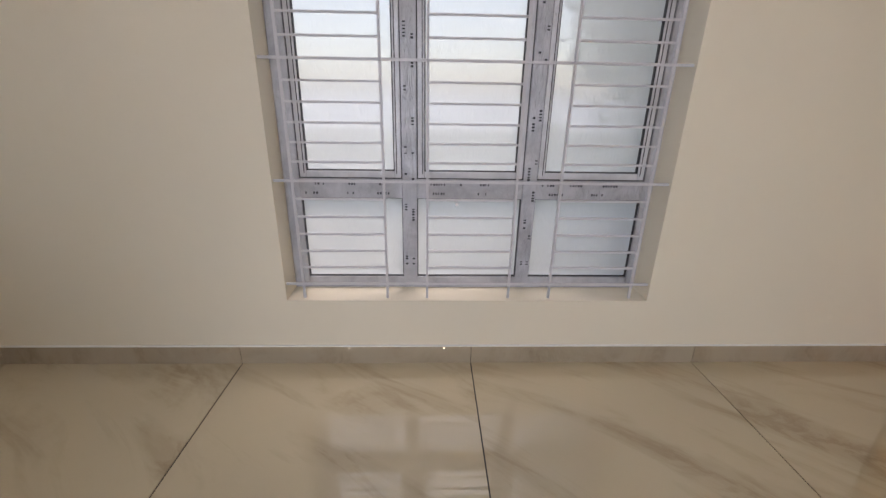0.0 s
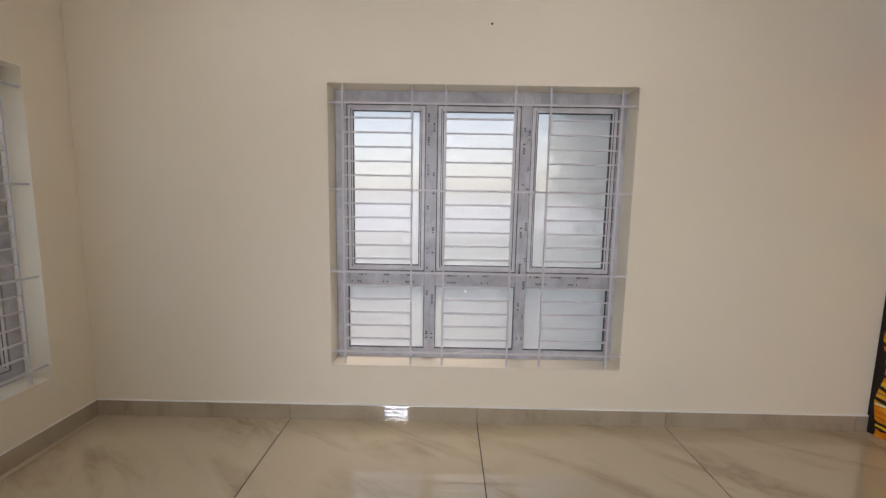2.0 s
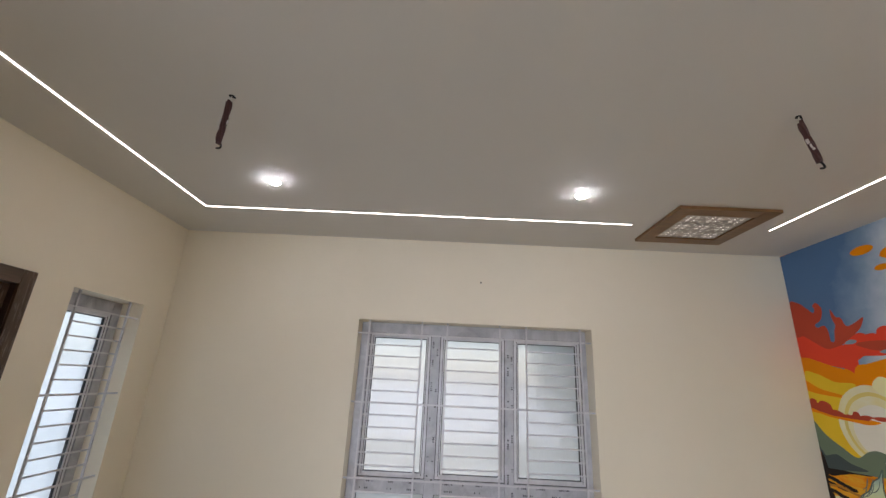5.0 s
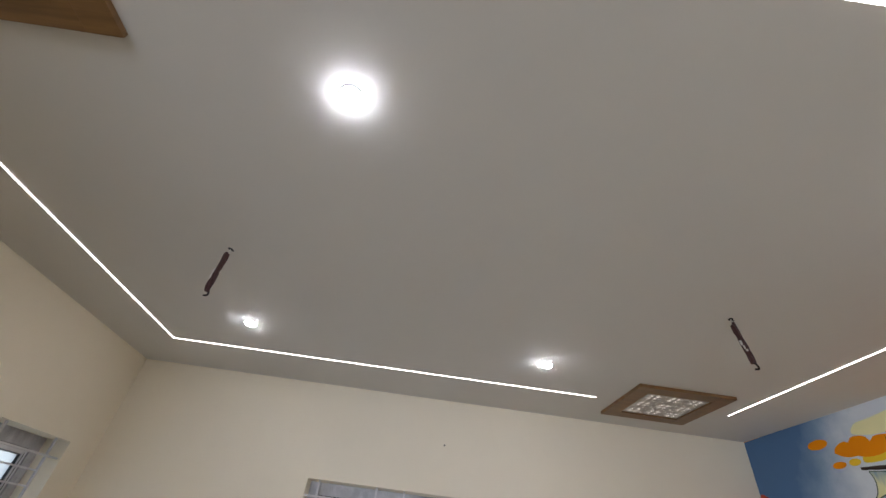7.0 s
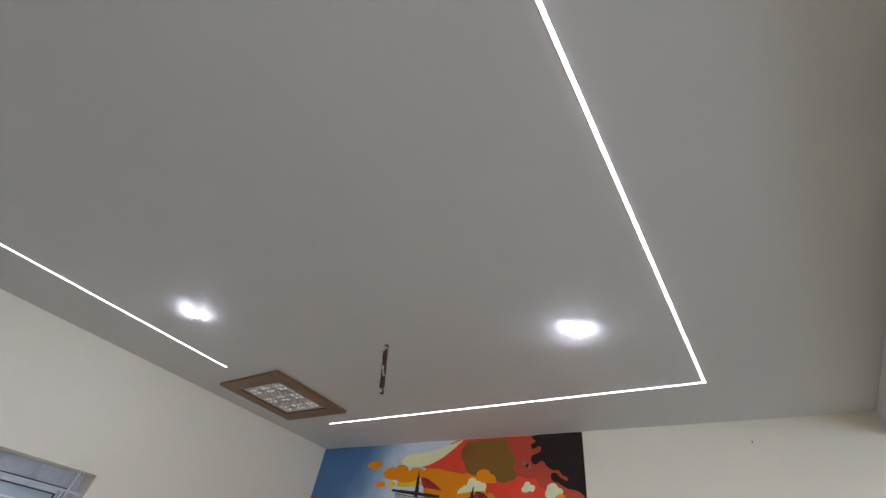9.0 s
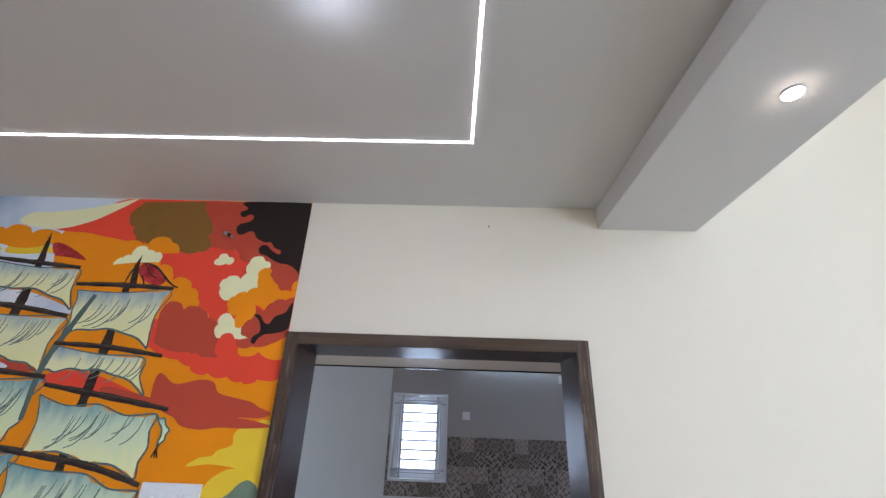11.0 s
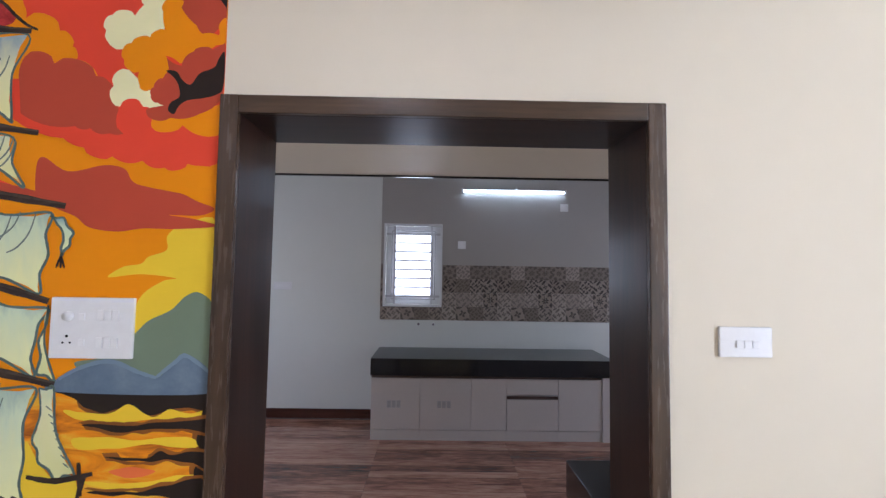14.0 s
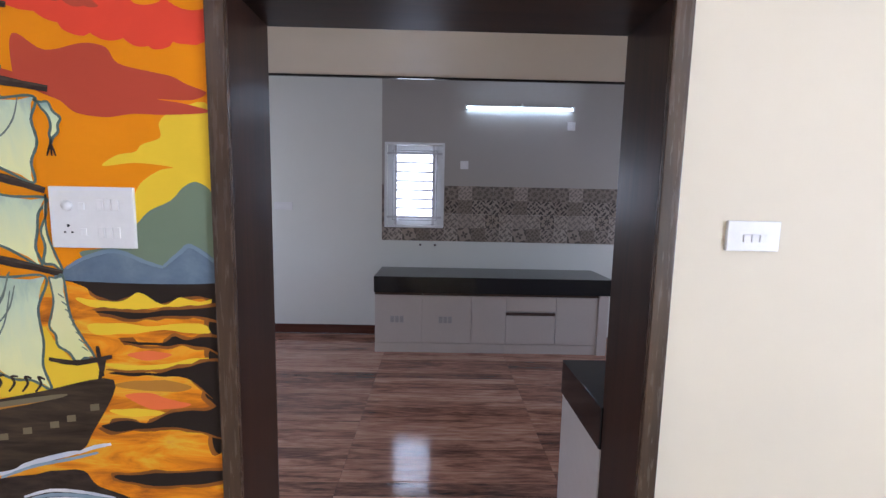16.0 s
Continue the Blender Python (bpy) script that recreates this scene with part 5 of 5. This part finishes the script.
blot("streak", P_BROWN, 5, (1.92, 0.69), (1.98, 0.64), (2.07, 0.56), (1.33, 0.50), (1.35, 0.65), (1.69, 0.66))
blot("wave", P_WHITE, 9, (0.55, 0.66), (0.90, 0.64), (1.35, 0.65), (1.70, 0.68), (1.77, 0.708), (1.85, 0.735), (1.96, 0.752), (1.92, 0.735), (1.82, 0.712), (1.69, 0.668), (1.34, 0.625), (0.90, 0.60), (0.55, 0.62))
rope("wave", P_WHITE, 9, 0.012, (1.93, 0.742), (1.98, 0.762), (2.03, 0.772))
rope("wave", P_RIM, 9, 0.010, (1.70, 0.662), (1.80, 0.700), (1.90, 0.722), (1.99, 0.745))
for k in range(4):
    rope("wave", (P_WHITE, P_RIM)[k % 2], 6, 0.011, (1.76, 0.600 - k * 0.012), (1.84, 0.622 - k * 0.014), (1.93, 0.618 - k * 0.012), (2.03, 0.600 - k * 0.010))
blot("wave", P_BLUEGREY, 5, (1.75, 0.56), (1.86, 0.61), (2.04, 0.60), (2.12, 0.55), (1.92, 0.54))
blot("cloud", P_RED, 3, (2.360, 1.998, 0), (2.360, 1.921, 0.1), (2.325, 1.916, 0.15), (2.268, 1.909, 0.2), (2.202, 1.896, 0.15), (2.138, 1.915, 0.15), (2.052, 1.926, 0.2), (1.969, 1.950, 0.1), (1.900, 1.986, 0.1), (1.811, 2.036, 0), (1.963, 2.058, 0), (2.156, 2.033, 0), smooth="arcs")
blot("cloud", P_RED, 2, (1.688, 2.462, 0), (2.322, 2.737, 0), (2.360, 2.358, 0), (2.360, 1.931, 0), (2.233, 1.917, 0), (1.890, 2.005, 0), (1.761, 2.102, 0), smooth="arcs")
blot("cloud", P_OLIVE, 3, (1.523, 2.736, 0), (1.476, 2.686, 0.15), (1.477, 2.639, 0.25), (1.516, 2.600, 0.25), (1.533, 2.554, 0.25), (1.587, 2.523, 0.1), (1.674, 2.474, 0), (1.755, 2.492, 0.2), (1.776, 2.475, 0.15), (1.867, 2.478, 0.25), (1.913, 2.508, 0.2), (1.889, 2.553, 0.15), (1.897, 2.620, 0.25), (1.864, 2.666, 0.15), (1.833, 2.706, 0.1), (1.830, 2.747, 0), smooth="arcs")
blot("cloud", P_MAROON, 3, (1.824, 2.747, 0), (1.858, 2.665, -0.1), (1.897, 2.606, -0.1), (1.894, 2.546, -0.1), (1.914, 2.501, 0), (1.979, 2.491, 0.1), (2.037, 2.493, -0.1), (2.063, 2.459, 0.2), (2.116, 2.431, 0), (2.204, 2.378, 0), (2.261, 2.293, 0), (2.318, 2.289, 0), (2.360, 2.334, 0), (2.360, 2.750, 0), smooth="arcs")
blot("cloud", P_BLACK, 4, (2.035, 2.750), (2.048, 2.711), (2.015, 2.692), (2.023, 2.669), (2.041, 2.665), (2.068, 2.680), (2.086, 2.667), (2.074, 2.643), (2.025, 2.624), (2.015, 2.597), (2.032, 2.571), (2.057, 2.572), (2.078, 2.586), (2.102, 2.586), (2.124, 2.554), (2.168, 2.532), (2.197, 2.533), (2.221, 2.505), (2.249, 2.493), (2.255, 2.477), (2.241, 2.474), (2.209, 2.492), (2.182, 2.517), (2.154, 2.513), (2.147, 2.492), (2.161, 2.471), (2.191, 2.463), (2.216, 2.447), (2.253, 2.429), (2.300, 2.421), (2.336, 2.401), (2.357, 2.376), (2.360, 2.385), (2.360, 2.750))
blot("cloud", P_CREAM, 5, (1.970, 2.409, 0.5), (1.966, 2.443, 0.45), (2.016, 2.450, 0.5), (2.033, 2.416, 0.2), (2.010, 2.419, 0.1), smooth="arcs")
blot("cloud", P_CREAM, 5, (2.064, 2.242, 0.25), (2.013, 2.298, 0.3), (2.029, 2.345, 0.25), (2.094, 2.344, 0.05), (2.119, 2.377, 0.2), (2.116, 2.419, 0.42), (2.195, 2.434, 0.35), (2.217, 2.401, 0), (2.176, 2.352, 0), (2.182, 2.303, 0), (2.134, 2.253, 0), smooth="arcs")
blot("cloud", P_CREAM, 5, (2.068, 2.071, 0.3), (2.044, 2.133, 0.35), (2.086, 2.181, 0), (2.132, 2.136, 0), (2.190, 2.115, 0), (2.201, 2.081, 0.05), (2.144, 2.068, 0), smooth="arcs")
blot("cloud", P_ORANGE, 6, (2.190, 2.396, 0.2), (2.233, 2.391, 0.1), (2.227, 2.372, -0.05), (2.275, 2.318, -0.1), (2.293, 2.294, 0.1), (2.340, 2.290, -0.1), (2.340, 2.308, 0.2), (2.360, 2.344, 0), (2.360, 2.264, 0), (2.333, 2.260, 0.1), (2.270, 2.234, 0.1), (2.231, 2.203, -0.1), (2.189, 2.225, 0.1), (2.200, 2.190, 0.1), (2.174, 2.149, 0.25), (2.148, 2.123, 0.3), (2.118, 2.138, 0.1), (2.115, 2.176, 0.25), (2.070, 2.210, 0.3), (2.089, 2.262, 0.2), (2.141, 2.280, 0.2), (2.184, 2.303, 0.05), (2.175, 2.358, 0.25), smooth="arcs")
blot("cloud", P_ORANGE, 4, (1.493, 2.509, 0.2), (1.580, 2.507, 0.1), (1.608, 2.508, 0.3), (1.727, 2.517, 0.25), (1.767, 2.464, 0), (1.688, 2.462, 0), (1.702, 2.399, 0.25), (1.771, 2.370, 0.1), (1.780, 2.329, 0.3), (1.880, 2.294, 0.25), (1.920, 2.247, 0.2), (1.933, 2.209, 0.15), (1.997, 2.161, 0), (1.905, 2.187, 0), (1.794, 2.195, 0), (1.772, 2.148, 0), (1.589, 2.142, 0), smooth="arcs")
blot("cloud", P_CREAM, 5, (1.477, 2.398, 0.2), (1.512, 2.435, 0.2), (1.549, 2.447, 0.1), (1.551, 2.470, 0.35), (1.622, 2.475, 0.2), (1.659, 2.463, 0.4), (1.694, 2.426, 0.3), (1.676, 2.416, 0), (1.586, 2.413, 0), smooth="arcs")
blot("cloud", P_MAROON, 4, (1.784, 2.046, 0), (1.774, 2.137, 0.1), (1.784, 2.213, 0.3), (1.870, 2.195, 0.25), (1.992, 2.161, 0.2), (2.054, 2.088, 0.1), (2.058, 2.021, 0), (2.083, 1.994, 0.1), (2.040, 1.993, 0.15), (1.984, 2.007, 0.15), (1.941, 2.012, 0.1), smooth="arcs")
blot("cloud", P_RED, 6, (2.061, 2.010, 0.1), (2.064, 2.065, 0.4), (2.132, 2.073, 0.3), (2.160, 2.024, 0.1), (2.162, 1.996, 0), (2.084, 1.988, 0), smooth="arcs")
blot("cloud", P_ORANGE, 6, (2.159, 2.013, 0.1), (2.164, 2.046, 0.1), (2.243, 2.054, 0), (2.360, 2.086, 0), (2.360, 1.995, 0.15), (2.248, 2.021, 0.2), smooth="arcs")
blot("cloud", P_MAROON, 7, (2.360, 2.268, 0), (2.324, 2.247, 0.2), (2.269, 2.240, 0.15), (2.237, 2.197, -0.1), (2.193, 2.219, 0), (2.201, 2.184, 0), (2.183, 2.158, 0.2), (2.160, 2.131, 0.25), (2.153, 2.108, 0.25), (2.173, 2.086, 0.15), (2.206, 2.081, 0), (2.144, 2.068, 0.2), (2.154, 2.040, 0.15), (2.213, 2.042, 0.1), (2.296, 2.056, 0.1), (2.360, 2.107, 0), smooth="arcs")
blot("cloud", P_BLACK, 8, (2.194, 2.181), (2.223, 2.179), (2.244, 2.151), (2.267, 2.142), (2.290, 2.175), (2.331, 2.194), (2.344, 2.222), (2.360, 2.237), (2.360, 2.138), (2.342, 2.113), (2.301, 2.101), (2.258, 2.094), (2.234, 2.076), (2.222, 2.053), (2.204, 2.064), (2.211, 2.087), (2.235, 2.105), (2.230, 2.139), (2.215, 2.162))
blot("flag", P_FLAG, 8, (1.611, 2.396), (1.637, 2.412), (1.692, 2.396), (1.722, 2.365), (1.751, 2.336), (1.745, 2.314), (1.714, 2.303), (1.666, 2.317), (1.634, 2.335), (1.612, 2.365))
rope("rigging", P_BROWN, 9, 0.010, (1.616, 2.406), (1.656, 2.404), (1.708, 2.376), (1.751, 2.336), (1.785, 2.309), (1.818, 2.294))
rope("rigging", P_BROWN, 9, 0.008, (1.600, 2.402), (1.576, 2.364), (1.564, 2.302))
rope("rigging", P_BROWN, 9, 0.008, (1.629, 2.353), (1.648, 2.323), (1.661, 2.291))
rope("rigging", P_BROWN, 9, 0.007, (1.634, 2.403), (1.674, 2.354), (1.706, 2.337))
blot("horizon", P_BLACK, 4, (1.931, 1.268), (2.360, 1.267), (2.360, 1.221), (2.333, 1.217), (2.293, 1.223), (2.253, 1.216), (2.208, 1.198), (2.178, 1.205), (2.134, 1.225), (2.104, 1.217), (2.064, 1.203), (2.025, 1.216), (1.985, 1.239), (1.951, 1.255))
blot("glint", P_YELLOW, 4, (1.960, 1.210), (2.054, 1.201), (2.094, 1.207), (2.134, 1.228), (2.183, 1.203), (2.213, 1.193), (2.253, 1.216), (2.313, 1.205), (2.353, 1.216), (2.353, 1.183), (2.233, 1.188), (2.133, 1.180), (2.054, 1.181), (1.984, 1.190))
blot("streak", P_BLACK, 5, (2.012, 1.168), (2.054, 1.173), (2.093, 1.171), (2.153, 1.170), (2.203, 1.178), (2.273, 1.182), (2.360, 1.190), (2.360, 1.149), (2.313, 1.162), (2.233, 1.165), (2.173, 1.160), (2.133, 1.151), (2.083, 1.157))
blot("glint", P_YELLOW, 4, (1.988, 1.134), (2.053, 1.140), (2.153, 1.131), (2.273, 1.143), (2.328, 1.133), (2.322, 1.108), (2.202, 1.119), (2.103, 1.110), (2.003, 1.104))
blot("streak", P_BLACK, 5, (2.077, 1.083), (2.152, 1.082), (2.202, 1.086), (2.232, 1.101), (2.262, 1.091), (2.302, 1.102), (2.360, 1.098), (2.360, 1.057), (2.312, 1.070), (2.252, 1.079), (2.202, 1.075), (2.142, 1.074))
blot("glint", P_CORAL, 5, (2.092, 1.043), (2.152, 1.059), (2.222, 1.045), (2.151, 1.028))
blot("glint", P_YELLOW, 4, (2.026, 1.022), (2.151, 1.013), (2.252, 1.032), (2.332, 1.039), (2.292, 1.015), (2.171, 0.998), (2.081, 1.002))
blot("streak", P_BLACK, 5, (2.036, 0.988), (2.091, 0.995), (2.171, 0.992), (2.252, 1.009), (2.360, 1.026), (2.360, 0.880), (2.322, 0.927), (2.271, 0.973), (2.181, 0.984), (2.101, 0.982))
blot("glint", P_OCHRE, 4, (2.050, 0.955), (2.171, 0.972), (2.271, 0.952), (2.231, 0.936), (2.110, 0.940))
blot("glint", P_CORAL, 5, (2.080, 0.924), (2.150, 0.930), (2.201, 0.915), (2.271, 0.895), (2.180, 0.884), (2.110, 0.899))
blot("glint", P_YELLOW, 4, (2.039, 0.877), (2.130, 0.883), (2.200, 0.868), (2.129, 0.857), (2.049, 0.862))
blot("streak", P_BLACK, 5, (2.003, 0.830), (2.059, 0.843), (2.149, 0.842), (2.220, 0.874), (2.311, 0.880), (2.360, 0.896), (2.360, 0.797), (2.291, 0.817), (2.190, 0.826), (2.119, 0.818), (2.048, 0.811))
blot("shade", P_BLACK, 4, (2.360, 1.241), (2.338, 1.175), (2.328, 1.133), (2.344, 1.093), (2.324, 1.051), (2.334, 0.989), (2.311, 0.927), (2.342, 0.885), (2.326, 0.780), (2.360, 0.781))
blot("mast_top", P_BROWN, 9, (1.601, 2.451), (1.605, 2.402), (1.625, 2.285), (1.589, 2.284), (1.581, 2.395), smooth=False)
blot("cloud", P_ORANGE, 4, (0.76, 2.53, 0.2), (0.88, 2.57, 0.25), (1.02, 2.55, 0.2), (1.18, 2.53, 0.2), (1.40, 2.50, 0), (1.42, 2.28, 0), (1.26, 2.42, 0.1), (1.14, 2.50, 0.1), (0.90, 2.49, 0.1), smooth="arcs")
blot("mast_top", P_BROWN, 9, (1.118, 2.56), (1.132, 2.50), (1.142, 2.40), (1.108, 2.40), (1.110, 2.50), smooth=False)
blot("cloud", P_MAROON, 6, (0.46, 2.01), (0.56, 2.02), (0.68, 2.01), (0.745, 1.975), (0.728, 1.947), (0.69, 1.955), (0.61, 1.955), (0.53, 1.975))
blot("cloud", P_RED, 5, (0.36, 1.86, 0), (0.38, 2.02, 0), (0.475, 2.072, 0.15), (0.545, 2.062, 0.1), (0.613, 2.060, 0.3), (0.70, 2.088, 0.25), (0.762, 2.070, 0.1), (0.776, 2.045, 0), (0.72, 1.94, 0), (0.62, 1.925, 0), (0.50, 1.93, 0), smooth="arcs")
blot("cloud", P_RIM, 7, (0.605, 1.948), (0.645, 1.960), (0.687, 1.950), (0.716, 1.930), (0.683, 1.922), (0.640, 1.936))
blot("cloud", P_RIM, 7, (0.385, 2.015), (0.425, 2.040), (0.475, 2.030), (0.45, 2.012))
blot("cloud", P_ORANGE, 3, (0.40, 1.70), (0.42, 1.86), (0.55, 1.88), (0.70, 1.90), (0.80, 1.80), (0.72, 1.68), (0.55, 1.72))
blot("cloud", P_CREAM, 4, (0.50, 1.74), (0.56, 1.80), (0.66, 1.76), (0.70, 1.70), (0.58, 1.68))
blot("cloud", P_YELLOW, 2, (0.40, 1.72), (0.80, 1.75), (0.95, 1.50), (0.90, 1.28), (0.60, 1.26), (0.40, 1.28))
spot("sun", P_SUN, 3, (0.455, 1.505), 0.25, 0.245)
spot("sun_ring", P_YELLOWPALE, 3.4, (0.462, 1.495), 0.215, 0.212)
spot("sun_ring", P_SUN, 3.7, (0.466, 1.490), 0.195, 0.192)
spot("sun_core", P_CORE, 4, (0.470, 1.470), 0.165, 0.160)
blot("cloud", P_MAROON, 6, (0.45, 1.552), (0.52, 1.560), (0.62, 1.552), (0.70, 1.560), (0.60, 1.538), (0.50, 1.534))
rope("streak", P_BLACK, 5, 0.022, (0.0, 0.74), (0.15, 0.73), (0.32, 0.70), (0.50, 0.66))
rope("streak", P_BLACK, 5, 0.03, (0.0, 0.24), (0.15, 0.22), (0.35, 0.18), (0.60, 0.16))
rope("streak", P_BLACK, 5, 0.02, (0.0, 0.52), (0.12, 0.50), (0.30, 0.49), (0.55, 0.55))
for k in range(16):
    v = 0.06 + 0.068 * k
    rope("glint", (P_YELLOW, P_ORANGE, P_CREAM, P_OCHRE)[k % 4], 6, 0.016, (0.0, v), (0.10 + 0.02 * (k % 3), v + 0.012), (0.24 + 0.03 * (k % 5), v - 0.015), (0.40, v - 0.01))
blot("hill", P_GREEN, 3, (0.40, 1.27), (0.55, 1.34), (0.75, 1.28), (0.95, 1.30), (1.00, 1.22), (0.40, 1.22))
sail("sail", P_TEAL, 7, (0.80, 1.60), (1.38, 1.60), (1.35, 1.45), (1.36, 1.32), (1.15, 1.36), (0.90, 1.35), (0.72, 1.31), (0.78, 1.45))
sail("sail", P_TEAL, 7, (0.74, 1.26), (1.34, 1.28), (1.32, 1.12), (1.33, 0.98), (1.10, 1.02), (0.85, 1.02), (0.68, 1.00), (0.74, 1.12))
sail("sail", P_SAIL, 7, (0.46, 1.30), (0.70, 1.44), (0.70, 1.20), (0.66, 1.04), (0.52, 1.06), (0.40, 1.02))
rope("yard", P_BROWN, 9, 0.032, (0.70, 1.61), (1.05, 1.63), (1.40, 1.61))
rope("yard", P_BROWN, 9, 0.032, (0.66, 1.29), (1.00, 1.30), (1.36, 1.29))
rope("mast", P_BROWN, 6, 0.05, (1.08, 1.69), (1.08, 1.30), (1.07, 0.88))
rope("mast", P_BROWN, 6, 0.05, (1.57, 1.65), (1.57, 1.30), (1.57, 0.90))
rope("mast", P_BROWN, 6, 0.04, (0.70, 1.50), (0.70, 1.10), (0.70, 0.92))
for x, y in ((1.72, 0.79), (1.79, 0.81), (1.87, 0.83), (1.92, 0.85), (1.99, 0.885), (1.50, 0.76), (1.35, 0.75), (1.20, 0.75), (1.05, 0.76), (0.90, 0.79)):
    blot("gun_port", P_PORT, 9, (x - 0.013, y - 0.011), (x + 0.013, y - 0.008), (x + 0.013, y + 0.012), (x - 0.013, y + 0.009), smooth=False)
for k in range(9):
    x = 1.52 + k * 0.038
    rope("ratline", P_BROWN, 9, 0.008, (x + 0.03, 1.00 - k * 0.004), (x + 0.012, 0.975), (x + 0.018, 0.955), (x, 0.93))
blot("gunwale", P_PORT, 9, (1.48, 0.855), (1.70, 0.895), (1.90, 0.925), (1.88, 0.91), (1.70, 0.878), (1.48, 0.84))
blot("sea_foam", P_BLUEGREY, 5, (0.30, 0.42), (0.80, 0.50), (1.40, 0.46), (2.00, 0.50), (1.60, 0.38), (0.90, 0.36))
blot("sea_foam", P_WHITE, 6, (0.70, 0.52), (1.10, 0.56), (1.60, 0.54), (1.30, 0.50), (0.95, 0.49))
blot("streak", P_BLACK, 4, (0.30, 0.24), (0.90, 0.30), (1.60, 0.26), (2.30, 0.30), (2.30, 0.20), (1.50, 0.18), (0.80, 0.20))
blot("streak", P_YELLOW, 4, (0.50, 0.14), (1.10, 0.18), (1.80, 0.14), (1.20, 0.11))
rope("hill_rim", P_HILLRIM, 6, 0.012, (1.94, 1.295), (2.00, 1.328), (2.08, 1.346), (2.16, 1.317), (2.21, 1.302))
rope("hill_rim", P_HILLRIM, 6, 0.012, (2.21, 1.304), (2.26, 1.346), (2.29, 1.364), (2.355, 1.320))
blot("shade", P_BLACK, 7, (0.0, 1.21), (0.045, 1.19), (0.02, 1.10), (0.05, 1.0), (0.025, 0.90), (0.06, 0.80), (0.03, 0.62), (0.07, 0.42), (0.03, 0.22), (0.06, 0.02), (0.0, 0.02))
for v in (1.12, 1.04, 0.95, 0.87, 0.76, 0.66, 0.52, 0.44, 0.30):
    rope("streak", P_BLACK, 7, 0.026, (0.0, v + 0.02), (0.06, v + 0.012), (0.14, v - 0.012), (0.24 + 0.1 * math.sin(v * 31), v - 0.03))
